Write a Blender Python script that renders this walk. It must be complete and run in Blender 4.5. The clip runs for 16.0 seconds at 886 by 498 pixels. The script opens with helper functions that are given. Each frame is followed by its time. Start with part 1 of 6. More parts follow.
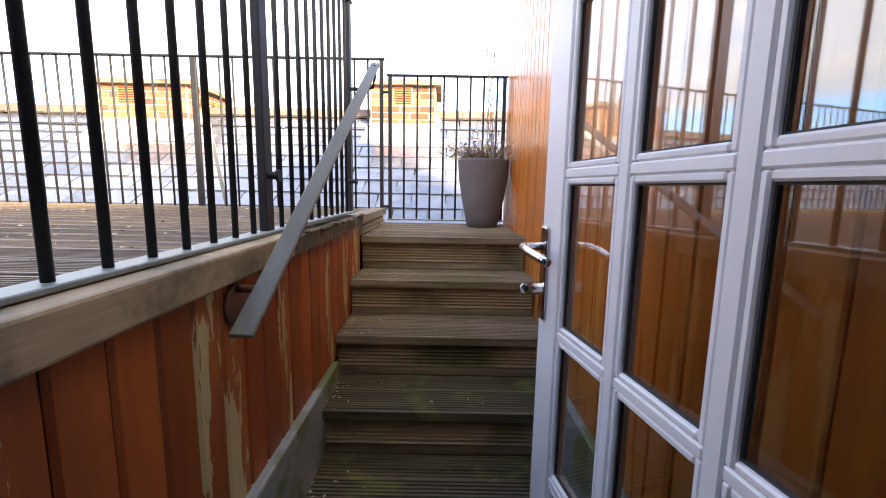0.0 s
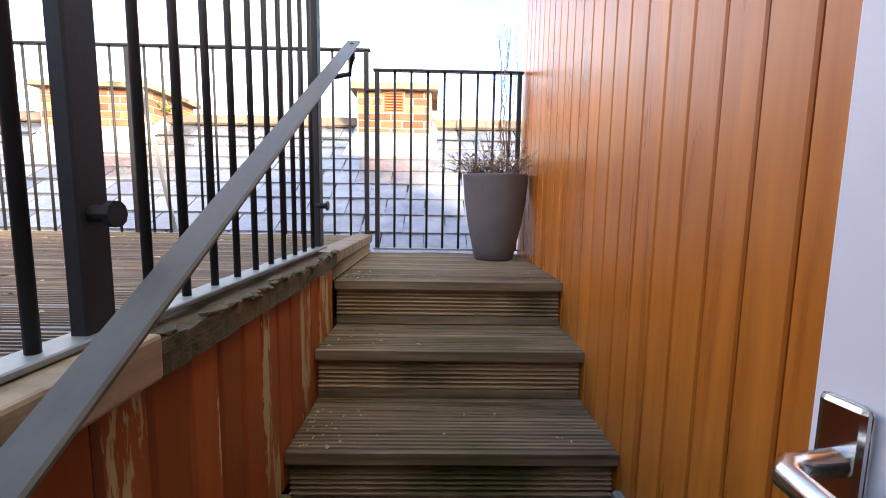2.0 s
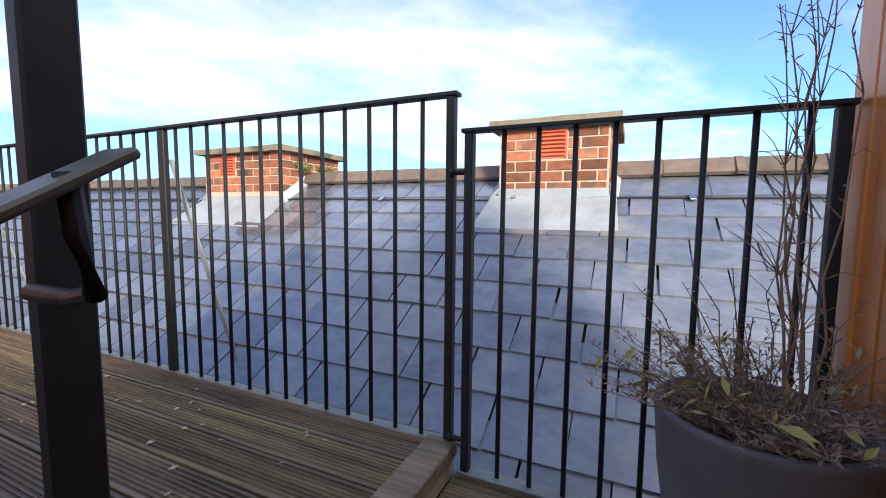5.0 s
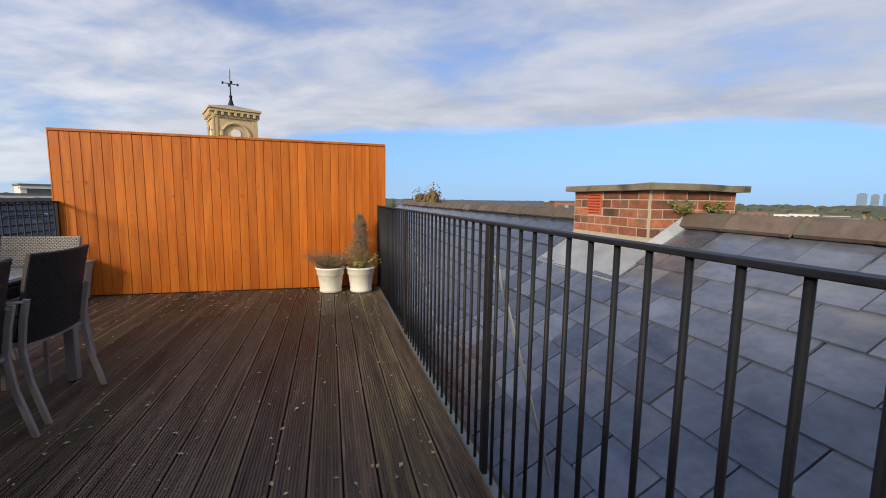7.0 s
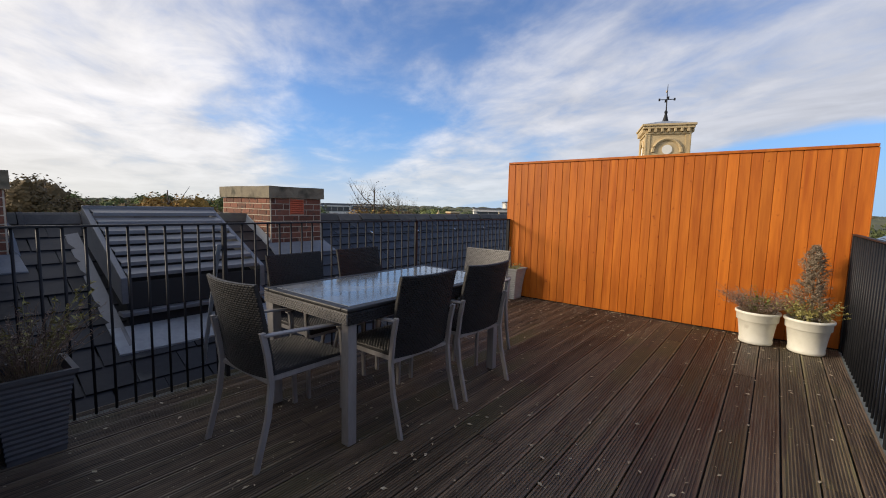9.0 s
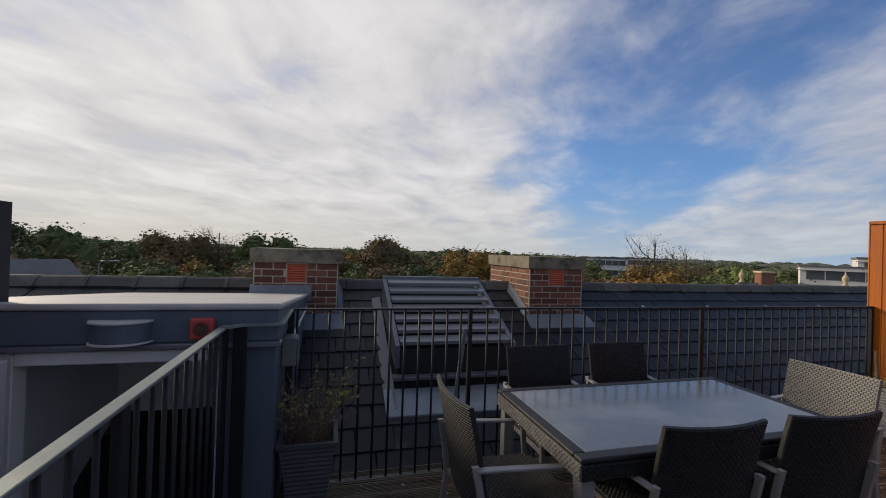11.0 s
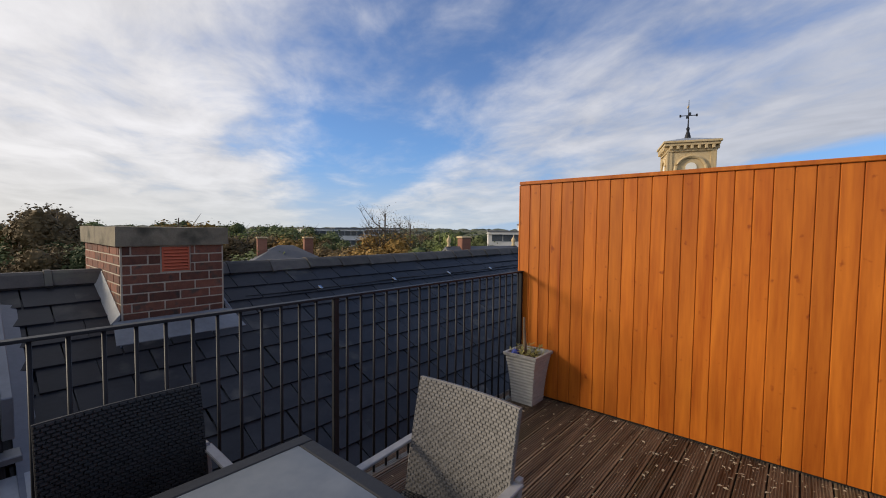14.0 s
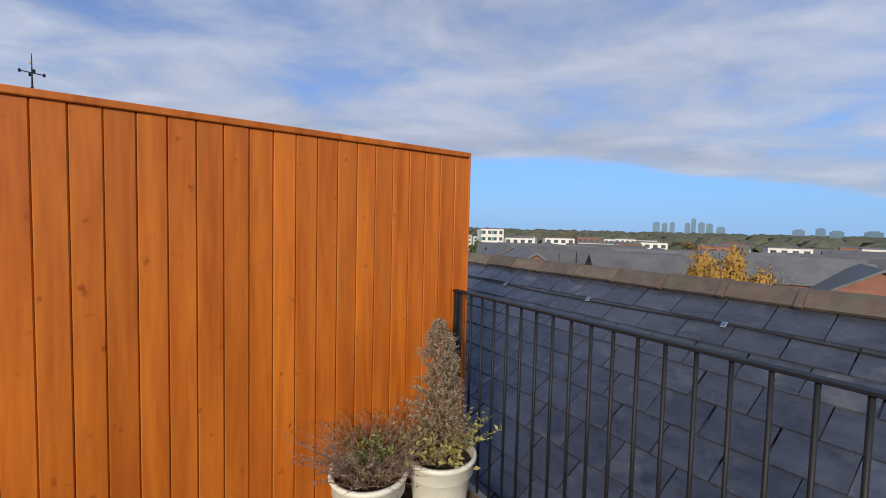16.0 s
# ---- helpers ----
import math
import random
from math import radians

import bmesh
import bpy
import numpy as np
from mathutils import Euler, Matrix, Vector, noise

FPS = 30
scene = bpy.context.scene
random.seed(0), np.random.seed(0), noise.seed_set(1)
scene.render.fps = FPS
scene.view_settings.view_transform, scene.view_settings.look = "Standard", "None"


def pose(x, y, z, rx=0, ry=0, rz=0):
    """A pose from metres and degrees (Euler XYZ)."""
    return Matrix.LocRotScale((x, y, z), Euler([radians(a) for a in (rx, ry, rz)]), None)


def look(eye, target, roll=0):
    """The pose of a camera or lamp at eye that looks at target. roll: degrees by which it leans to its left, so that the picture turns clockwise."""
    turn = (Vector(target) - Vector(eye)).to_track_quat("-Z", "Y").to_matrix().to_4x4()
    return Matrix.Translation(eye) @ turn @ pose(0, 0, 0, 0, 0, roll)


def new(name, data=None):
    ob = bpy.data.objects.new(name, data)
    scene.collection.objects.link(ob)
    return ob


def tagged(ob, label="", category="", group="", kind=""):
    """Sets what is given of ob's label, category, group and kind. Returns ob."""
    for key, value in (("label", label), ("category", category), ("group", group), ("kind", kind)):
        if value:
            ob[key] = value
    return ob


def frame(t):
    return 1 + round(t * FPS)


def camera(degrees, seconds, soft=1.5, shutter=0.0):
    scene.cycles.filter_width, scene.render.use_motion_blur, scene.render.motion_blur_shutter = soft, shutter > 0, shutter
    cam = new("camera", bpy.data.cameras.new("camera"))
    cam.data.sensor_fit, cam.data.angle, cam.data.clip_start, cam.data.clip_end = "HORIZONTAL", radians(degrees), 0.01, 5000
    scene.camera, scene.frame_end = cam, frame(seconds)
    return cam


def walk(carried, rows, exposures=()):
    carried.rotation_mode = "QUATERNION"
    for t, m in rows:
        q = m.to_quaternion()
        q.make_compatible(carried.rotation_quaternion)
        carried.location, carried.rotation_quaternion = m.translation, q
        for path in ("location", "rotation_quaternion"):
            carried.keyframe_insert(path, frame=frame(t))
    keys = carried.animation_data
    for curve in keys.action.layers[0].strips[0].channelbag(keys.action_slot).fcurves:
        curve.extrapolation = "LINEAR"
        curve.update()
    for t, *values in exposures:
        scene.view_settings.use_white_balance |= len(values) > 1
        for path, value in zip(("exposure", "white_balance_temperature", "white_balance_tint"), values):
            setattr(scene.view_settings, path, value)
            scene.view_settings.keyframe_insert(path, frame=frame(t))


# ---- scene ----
cam = camera(93.6, 16.0, 1.0)

PATH = [
    (0, (0.462, -3.225, 0.162), (0.459, -1.246, -0.126), 1.0),
    (0.5, (0.442, -3.15, 0.175), (0.451, -1.172, -0.12), 0.9),
    (1, (0.402, -3.035, 0.182), (0.423, -1.058, -0.115), 1.0),
    (1.5, (0.396, -2.831, 0.176), (0.417, -0.85, -0.098), 1.0),
    (2, (0.407, -2.578, 0.212), (0.441, -0.59, -0.013), 0.9),
    (2.5, (0.391, -2.337, 0.241), (0.425, -0.343, 0.085), 0.7),
    (3, (0.379, -2.099, 0.29), (0.398, -0.101, 0.202), 0.5),
    (3.2, (0.391, -1.994, 0.306), (0.387, 0.005, 0.237), 0.5),
    (5.3, (0.497, -1.105, 0.815), (-0.495, 0.619, 0.606), 0.4),
    (5.5, (0.439, -1.054, 0.858), (-0.667, 0.599, 0.644), 0.4),
    (6, (0.322, -0.87, 0.985), (-1.117, 0.5, 0.761), 0.5),
    (6.5, (0.231, -0.771, 1.074), (-1.499, 0.207, 0.846), 0.6),
    (7, (0.19, -0.635, 1.183), (-1.727, -0.113, 0.95), 0.9),
    (7.5, (0.098, -0.577, 1.244), (-1.888, -0.545, 1.013), 1.1),
    (8, (-0.009, -0.542, 1.249), (-1.948, -0.979, 1.022), 1.3),
    (8.5, (-0.076, -0.553, 1.248), (-1.866, -1.418, 1.03), 1.4),
    (9, (-0.162, -0.57, 1.256), (-1.718, -1.81, 1.055), 1.4),
    (9.5, (-0.287, -0.554, 1.309), (-1.561, -2.087, 1.14), 1.6),
    (10, (-0.337, -0.587, 1.373), (-1.302, -2.335, 1.255), 1.5),
    (10.2, (-0.368, -0.637, 1.38), (-1.211, -2.449, 1.292), 1.5),
    (12.3, (-1.03, -1.257, 1.694), (-1.425, -3.216, 1.786), 2.2),
    (12.5, (-1.141, -1.345, 1.696), (-1.617, -3.286, 1.782), 2.1),
    (13, (-1.446, -1.505, 1.652), (-2.21, -3.352, 1.702), 1.6),
    (13.5, (-1.816, -1.592, 1.558), (-2.951, -3.239, 1.537), 1.0),
    (14, (-2.154, -1.676, 1.478), (-3.667, -2.98, 1.382), 0.6),
    (14.5, (-2.478, -1.745, 1.442), (-4.308, -2.538, 1.288), 1.0),
    (15, (-2.829, -1.666, 1.409), (-4.815, -1.824, 1.236), 1.2),
    (15.5, (-3.157, -1.548, 1.429), (-5.08, -1.026, 1.266), 1.1),
    (16, (-3.467, -1.41, 1.465), (-5.139, -0.317, 1.361), 1.4),
]
walk(cam, [(t, look(eye, target, roll)) for t, eye, target, roll in PATH],
     [(0, 3.05, 8100, 10), (1.5, 2.9, 7900, 10), (3.2, 2.7, 7800, 10), (4.2, 1.9, 7100, 10), (5.3, 1.0, 6300, 10), (6.5, 0.35, 6700, 10), (8, 0.25, 6900, 10),
      (10.2, 0.1, 6900, 10), (12.3, -0.6, 6900, 10), (13.5, -0.25, 6700, 10), (14.5, 0.25, 6900, 10), (15.3, 0.3, 6800, 10), (16, 0.05, 6300, 10)])

# ---------- sky, sun, exposure ----------
SUN_AZ, SUN_EL = 312.0, 20.0      # degrees, azimuth counted from +x towards +y


def build_world():
    w = bpy.data.worlds.new("sky")
    scene.world = w
    w.use_nodes = True
    nt = w.node_tree
    nt.nodes.clear()
    N, L = nt.nodes.new, nt.links.new
    out, bg = N("ShaderNodeOutputWorld"), N("ShaderNodeBackground")
    sky = N("ShaderNodeTexSky")
    sky.sky_type = "NISHITA"
    sky.sun_disc = False
    sky.sun_elevation = radians(SUN_EL)
    sky.sun_rotation = radians(90 - SUN_AZ)
    sky.air_density, sky.dust_density, sky.ozone_density = 1.0, 0.1, 2.5
    tc, sep = N("ShaderNodeTexCoord"), N("ShaderNodeSeparateXYZ")
    L(tc.outputs["Generated"], sep.inputs[0])

    def math_node(op, a, b=None, clamp=False, c=None):
        n = N("ShaderNodeMath")
        n.operation, n.use_clamp = op, clamp
        for i, v in enumerate((a, b, c)):
            if v is None:
                continue
            if isinstance(v, (int, float)):
                n.inputs[i].default_value = v
            else:
                L(v, n.inputs[i])
        return n.outputs[0]
    up = math_node("MAXIMUM", sep.outputs["Z"], 0.0)
    den = math_node("ADD", up, 0.13)
    u, v = math_node("DIVIDE", sep.outputs["X"], den), math_node("DIVIDE", sep.outputs["Y"], den)
    # the cloud streets run along the bearing of 60 degrees: s across them, r along them
    across = math_node("ADD", math_node("MULTIPLY", u, -0.87), math_node("MULTIPLY", v, 0.5))
    along = math_node("ADD", math_node("MULTIPLY", u, 0.5), math_node("MULTIPLY", v, 0.87))
    comb = N("ShaderNodeCombineXYZ")
    L(across, comb.inputs[0]), L(math_node("MULTIPLY", along, 0.66), comb.inputs[1])

    def noise_node(scale, detail, rough, dist, shift):
        mp = N("ShaderNodeMapping")
        mp.inputs["Location"].default_value = (shift, shift * 0.7, shift * 1.3)
        L(comb.outputs[0], mp.inputs[0])
        n = N("ShaderNodeTexNoise")
        n.inputs["Scale"].default_value, n.inputs["Detail"].default_value = scale, detail
        n.inputs["Roughness"].default_value, n.inputs["Distortion"].default_value = rough, dist
        L(mp.outputs[0], n.inputs["Vector"])
        return n.outputs["Fac"]
    big, fine = noise_node(0.8, 3, 0.5, 0.2, 3.1), noise_node(2.1, 8, 0.56, 0.35, 7.7)
    small, bend = noise_node(7.5, 6, 0.6, 0.3, 1.3), noise_node(0.55, 3, 0.5, 0.0, 12.9)
    texture = math_node("ADD", math_node("MULTIPLY", big, 0.35), math_node("ADD", math_node("MULTIPLY", fine, 0.50), math_node("MULTIPLY", small, 0.15)))
    # broad cover from one side of the sky to the other: closed, a blue lane, a grey bank, a clear strip
    lane = math_node("ADD", across, math_node("MULTIPLY", math_node("SUBTRACT", bend, 0.5), 1.1))
    lanes = N("ShaderNodeValToRGB")
    stops = ((0.0, 0.90), (0.44, 0.86), (0.485, 0.60), (0.525, 0.26), (0.61, 0.22), (0.66, 0.50), (0.75, 0.66), (0.86, 0.82), (0.895, 0.72), (0.925, 0.14), (0.96, 0.05), (1.0, 0.03))
    els = lanes.color_ramp.elements
    while len(els) < len(stops):
        els.new(0.5)
    for e, (p, c) in zip(els, stops):
        e.position, e.color = p, (c, c, c, 1)
    L(math_node("MULTIPLY_ADD", lane, 0.125, False, 0.5), lanes.inputs[0])
    cover = math_node("ADD", lanes.outputs[0], math_node("MULTIPLY", math_node("SUBTRACT", texture, 0.5), 1.9))
    sx, sy = math.cos(radians(SUN_AZ)), math.sin(radians(SUN_AZ))
    toward = math_node("ADD", math_node("MULTIPLY", sep.outputs["X"], sx), math_node("MULTIPLY", sep.outputs["Y"], sy))
    ramp = N("ShaderNodeMapRange")
    ramp.interpolation_type = "SMOOTHSTEP"
    ramp.inputs["From Min"].default_value, ramp.inputs["From Max"].default_value = 0.16, 0.86
    L(cover, ramp.inputs["Value"])
    amount = math_node("MULTIPLY", ramp.outputs[0], 0.95)
    shade = N("ShaderNodeMapRange")
    shade.inputs["From Min"].default_value, shade.inputs["From Max"].default_value = 0.34, 0.66
    shade.inputs["To Min"].default_value, shade.inputs["To Max"].default_value = 0.82, 1.15
    L(fine, shade.inputs["Value"])
    glow = math_node("MULTIPLY", shade.outputs[0], math_node("ADD", 0.92, math_node("MULTIPLY", toward, 0.26)))

    def mixed(factor, a, b, blend="MIX"):
        n = N("ShaderNodeMix")
        n.data_type, n.blend_type = "RGBA", blend
        for key, val in (("Factor", factor), ("A", a), ("B", b)):
            if isinstance(val, (int, float)):
                n.inputs[key].default_value = val
            elif isinstance(val, tuple):
                n.inputs[key].default_value = (*val, 1)
            else:
                L(val, n.inputs[key])
        return n.outputs["Result"]
    sunward = math_node("MULTIPLY_ADD", toward, 0.55, True, 0.5)
    tint = mixed(sunward, CLOUD, CLOUD_SUN)
    cr = N("ShaderNodeCombineColor")
    for i in range(3):
        L(glow, cr.inputs[i])
    cloud = mixed(1.0, tint, cr.outputs[0], "MULTIPLY")
    blue = mixed(1.0, sky.outputs[0], (0.62, 0.74, 1.0), "MULTIPLY")
    near_h = math_node("SUBTRACT", 1.0, math_node("MULTIPLY", up, 3.2), True)
    blue = mixed(math_node("MULTIPLY", near_h, 0.85), blue, HAZE)
    sky_all = mixed(amount, blue, cloud)
    low = math_node("SUBTRACT", 1.0, math_node("MULTIPLY", up, 5.0), True)
    low = math_node("MULTIPLY", math_node("MULTIPLY", low, low), math_node("ADD", 0.74, math_node("MULTIPLY", toward, 0.26)))
    sky_all = mixed(low, sky_all, mixed(sunward, MIST, MIST_SUN))
    L(sky_all, bg.inputs["Color"])
    bg.inputs["Strength"].default_value = 0.155
    L(bg.outputs[0], out.inputs[0])


CLOUD, CLOUD_SUN = (4.25, 4.55, 5.35), (4.65, 4.6, 4.7)
HAZE = (0.75, 2.15, 4.9)
MIST, MIST_SUN = (2.3, 3.6, 5.0), (4.5, 4.4, 4.2)
build_world()
sun = new("sun", bpy.data.lights.new("sun", "SUN"))
sun.data.energy, sun.data.angle, sun.data.color = 3.2, radians(11), (1.0, 0.87, 0.70)
sun.matrix_world = look((0, 0, 30), Vector((0, 0, 30)) - Vector((math.cos(radians(SUN_AZ)) * math.cos(radians(SUN_EL)),
    math.sin(radians(SUN_AZ)) * math.cos(radians(SUN_EL)), math.sin(radians(SUN_EL)))))


# ---------- materials ----------
def material(name, c1, c2, scale=(8, 8, 8), rough=0.6, metal=0.0, bump=0.15, fine=60.0, spread=0.12, rough_var=0.15,
             stain=None, stain_stretch=False, stain_scale=1.5, stain_low=0.55, stain_high=0.7, bump_dist=0.004, coat=0.0, spec=0.5, stain_rough=0.5):
    """A surface of two colours at a coarse and a fine scale, with its own tone for each piece, relief and stains."""
    m = bpy.data.materials.new(name)
    m.use_nodes = True
    nt = m.node_tree
    N, L = nt.nodes.new, nt.links.new
    b = nt.nodes["Principled BSDF"]
    tc, info = N("ShaderNodeTexCoord"), N("ShaderNodeObjectInfo")
    off = N("ShaderNodeVectorMath")
    off.operation = "ADD"
    shift = N("ShaderNodeVectorMath")
    shift.operation = "SCALE"
    shift.inputs[0].default_value = (37.0, 91.0, 53.0)
    L(info.outputs["Random"], shift.inputs["Scale"])
    L(tc.outputs["Object"], off.inputs[0]), L(shift.outputs[0], off.inputs[1])
    mp = N("ShaderNodeMapping")
    mp.inputs["Scale"].default_value = scale
    L(off.outputs[0], mp.inputs[0])
    n1, n2 = N("ShaderNodeTexNoise"), N("ShaderNodeTexNoise")
    n1.inputs["Scale"].default_value, n1.inputs["Detail"].default_value, n1.inputs["Distortion"].default_value = 1.0, 6, 0.6
    n2.inputs["Scale"].default_value, n2.inputs["Detail"].default_value = fine / 8.0, 4
    L(mp.outputs[0], n1.inputs["Vector"]), L(mp.outputs[0], n2.inputs["Vector"])
    add = N("ShaderNodeMath")
    add.operation = "MULTIPLY_ADD"
    add.inputs[1].default_value = 0.45
    L(n2.outputs["Fac"], add.inputs[0]), L(n1.outputs["Fac"], add.inputs[2])
    rng = N("ShaderNodeMapRange")
    rng.inputs["From Min"].default_value, rng.inputs["From Max"].default_value = 0.42, 1.0
    L(add.outputs[0], rng.inputs["Value"])
    mix = N("ShaderNodeMix")
    mix.data_type = "RGBA"
    mix.inputs["A"].default_value, mix.inputs["B"].default_value = (*c1, 1), (*c2, 1)
    L(rng.outputs[0], mix.inputs["Factor"])
    col = mix.outputs["Result"]
    if stain:
        n3 = N("ShaderNodeTexNoise")
        n3.inputs["Scale"].default_value, n3.inputs["Detail"].default_value = stain_scale, 6
        n3.inputs["Roughness"].default_value = stain_rough
        L(mp.outputs[0] if stain_stretch else off.outputs[0], n3.inputs["Vector"])
        r3 = N("ShaderNodeMapRange")
        r3.inputs["From Min"].default_value, r3.inputs["From Max"].default_value = stain_low, stain_high
        L(n3.outputs["Fac"], r3.inputs["Value"])
        mx = N("ShaderNodeMix")
        mx.data_type = "RGBA"
        mx.inputs["B"].default_value = (*stain, 1)
        L(r3.outputs[0], mx.inputs["Factor"]), L(col, mx.inputs["A"])
        col = mx.outputs["Result"]
    hsv = N("ShaderNodeHueSaturation")
    vr = N("ShaderNodeMapRange")
    vr.inputs["To Min"].default_value, vr.inputs["To Max"].default_value = 1 - spread, 1 + spread
    L(info.outputs["Random"], vr.inputs["Value"])
    L(vr.outputs[0], hsv.inputs["Value"]), L(col, hsv.inputs["Color"])
    L(hsv.outputs[0], b.inputs["Base Color"])
    rr = N("ShaderNodeMapRange")
    rr.inputs["To Min"].default_value, rr.inputs["To Max"].default_value = max(0.03, rough - rough_var), min(1, rough + rough_var)
    L(n1.outputs["Fac"], rr.inputs["Value"]), L(rr.outputs[0], b.inputs["Roughness"])
    b.inputs["Metallic"].default_value = metal
    b.inputs["Coat Weight"].default_value = coat
    b.inputs["Specular IOR Level"].default_value = spec
    if bump:
        bp = N("ShaderNodeBump")
        bp.inputs["Strength"].default_value, bp.inputs["Distance"].default_value = bump, bump_dist
        L(add.outputs[0], bp.inputs["Height"]), L(bp.outputs[0], b.inputs["Normal"])
    return m


def glass_material(name, tint=(0.92, 0.95, 0.96), rough=0.02):
    m = bpy.data.materials.new(name)
    m.use_nodes = True
    b = m.node_tree.nodes["Principled BSDF"]
    b.inputs["Base Color"].default_value = (*tint, 1)
    b.inputs["Roughness"].default_value = rough
    b.inputs["Transmission Weight"].default_value = 1.0
    b.inputs["IOR"].default_value = 1.9              # a sealed double unit reflects twice
    return m


M = {}
M["deck"] = material("deck_wood", (0.006, 0.004, 0.003), (0.215, 0.155, 0.102), (1.5, 24, 24), 0.5, bump=0.35, fine=50, spread=0.3,
                     rough_var=0.2, stain=(0.11, 0.10, 0.045), stain_scale=1.1, stain_low=0.56, stain_high=0.75)
M["deck_moss"] = material("mossy_deck_wood", (0.020, 0.015, 0.009), (0.20, 0.15, 0.09), (1.5, 24, 24), 0.6, bump=0.4, fine=50, spread=0.2,
                          stain=(0.18, 0.155, 0.07), stain_stretch=True, stain_scale=1.0, stain_low=0.54, stain_high=0.66)
M["tread"] = material("step_wood", (0.022, 0.017, 0.010), (0.29, 0.225, 0.145), (1.3, 30, 30), 0.6, bump=0.4, fine=50, spread=0.15,
                      stain=(0.085, 0.082, 0.03), stain_scale=2.5, stain_low=0.55, stain_high=0.75)
M["tread_moss"] = material("mossy_step_wood", (0.014, 0.012, 0.007), (0.095, 0.080, 0.042), (1.5, 22, 22), 0.6, bump=0.4, fine=50, spread=0.15,
                            stain=(0.11, 0.115, 0.03), stain_scale=4.0, stain_low=0.55, stain_high=0.66)
M["riser"] = material("riser_wood", (0.26, 0.20, 0.12), (0.48, 0.385, 0.255), (1.5, 22, 22), 0.65, bump=0.35, fine=50, spread=0.12,
                      stain=(0.10, 0.10, 0.045), stain_scale=2.5)
M["screen"] = material("screen_board", (0.31, 0.066, 0.006), (0.56, 0.165, 0.016), (11, 11, 0.9), 0.5, bump=0.15, fine=40, spread=0.12, rough_var=0.1, spec=0.3,
                       stain=(0.25, 0.050, 0.005), stain_scale=17.0, stain_low=0.66, stain_high=0.76)
M["cladding"] = material("house_cladding", (0.36, 0.092, 0.011), (0.62, 0.205, 0.029), (11, 11, 0.9), 0.29, bump=0.1, fine=40, spread=0.08, rough_var=0.08)
M["worn"] = material("worn_cladding", (0.20, 0.044, 0.010), (0.34, 0.088, 0.020), (10, 10, 1.4), 0.45, bump=0.25, fine=40, spread=0.2,
                     stain=(0.46, 0.38, 0.19), stain_stretch=True, stain_scale=1.3, stain_low=0.655, stain_high=0.67, stain_rough=0.68)
M["bare"] = material("peeled_cladding", (0.20, 0.048, 0.011), (0.36, 0.105, 0.024), (10, 10, 1.4), 0.5, bump=0.3, fine=40, spread=0.1,
                     stain=(0.46, 0.39, 0.20), stain_stretch=True, stain_scale=1.3, stain_low=0.525, stain_high=0.545, stain_rough=0.68)
M["beam"] = material("beam_timber", (0.22, 0.165, 0.10), (0.40, 0.31, 0.20), (22, 2, 22), 0.65, bump=0.3, fine=50, spread=0.1,
                     stain=(0.10, 0.09, 0.055), stain_scale=5, stain_low=0.47, stain_high=0.66, stain_rough=0.65)
M["moss"] = material("mossy_timber", (0.028, 0.024, 0.014), (0.125, 0.102, 0.055), (20, 6, 20), 0.8, bump=0.6, fine=60, spread=0.15, bump_dist=0.01,
                     stain=(0.05, 0.055, 0.02), stain_scale=9, stain_low=0.5, stain_high=0.6)
M["plinth"] = material("plinth_board", (0.15, 0.17, 0.16), (0.26, 0.28, 0.26), (6, 3, 6), 0.6, bump=0.2, stain=(0.10, 0.12, 0.04),
                       stain_scale=5, stain_low=0.5, stain_high=0.62)
M["steel"] = material("painted_steel", (0.008, 0.009, 0.011), (0.018, 0.019, 0.023), (14, 14, 14), 0.55, bump=0.12, fine=90, spread=0.05, spec=0.3)
M["base_rail"] = material("galvanised_and_sheen_flat", (0.135, 0.165, 0.16), (0.23, 0.265, 0.255), (10, 10, 10), 0.45, metal=0.3, bump=0.1)
M["handrail"] = material("handrail_flat", (0.052, 0.053, 0.042), (0.098, 0.098, 0.080), (12, 4, 12), 0.45, metal=0.0, bump=0.08, spread=0.02)
M["rust"] = material("rusty_plate", (0.07, 0.028, 0.018), (0.14, 0.06, 0.035), (30, 30, 30), 0.6, bump=0.3)
M["chrome"] = material("chrome", (0.62, 0.61, 0.58), (0.75, 0.74, 0.72), (8, 8, 8), 0.16, metal=1.0, bump=0.02, rough_var=0.08)
M["white_paint"] = material("white_paint", (0.82, 0.82, 0.82), (0.87, 0.87, 0.87), (6, 6, 6), 0.35, bump=0.05, spread=0.02, rough_var=0.1)
M["rubber"] = material("gasket", (0.03, 0.03, 0.03), (0.05, 0.05, 0.05), rough=0.6, bump=0.05)
M["glass"] = glass_material("door_glass", (0.80, 0.84, 0.85))
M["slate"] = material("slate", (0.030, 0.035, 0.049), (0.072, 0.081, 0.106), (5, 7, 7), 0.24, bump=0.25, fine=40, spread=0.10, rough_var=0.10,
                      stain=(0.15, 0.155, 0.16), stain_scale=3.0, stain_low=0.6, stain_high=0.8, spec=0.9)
# two paler slate copies: lead-wash streaks plus a sky sheen put into the colour
M["slate_pale_sheen"] = material("washed_sheen_slate", (0.088, 0.101, 0.132), (0.178, 0.198, 0.245), (5, 7, 7), 0.20, bump=0.25, fine=40, spread=0.14, rough_var=0.10,
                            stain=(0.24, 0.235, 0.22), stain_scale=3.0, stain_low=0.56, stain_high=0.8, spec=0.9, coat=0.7)
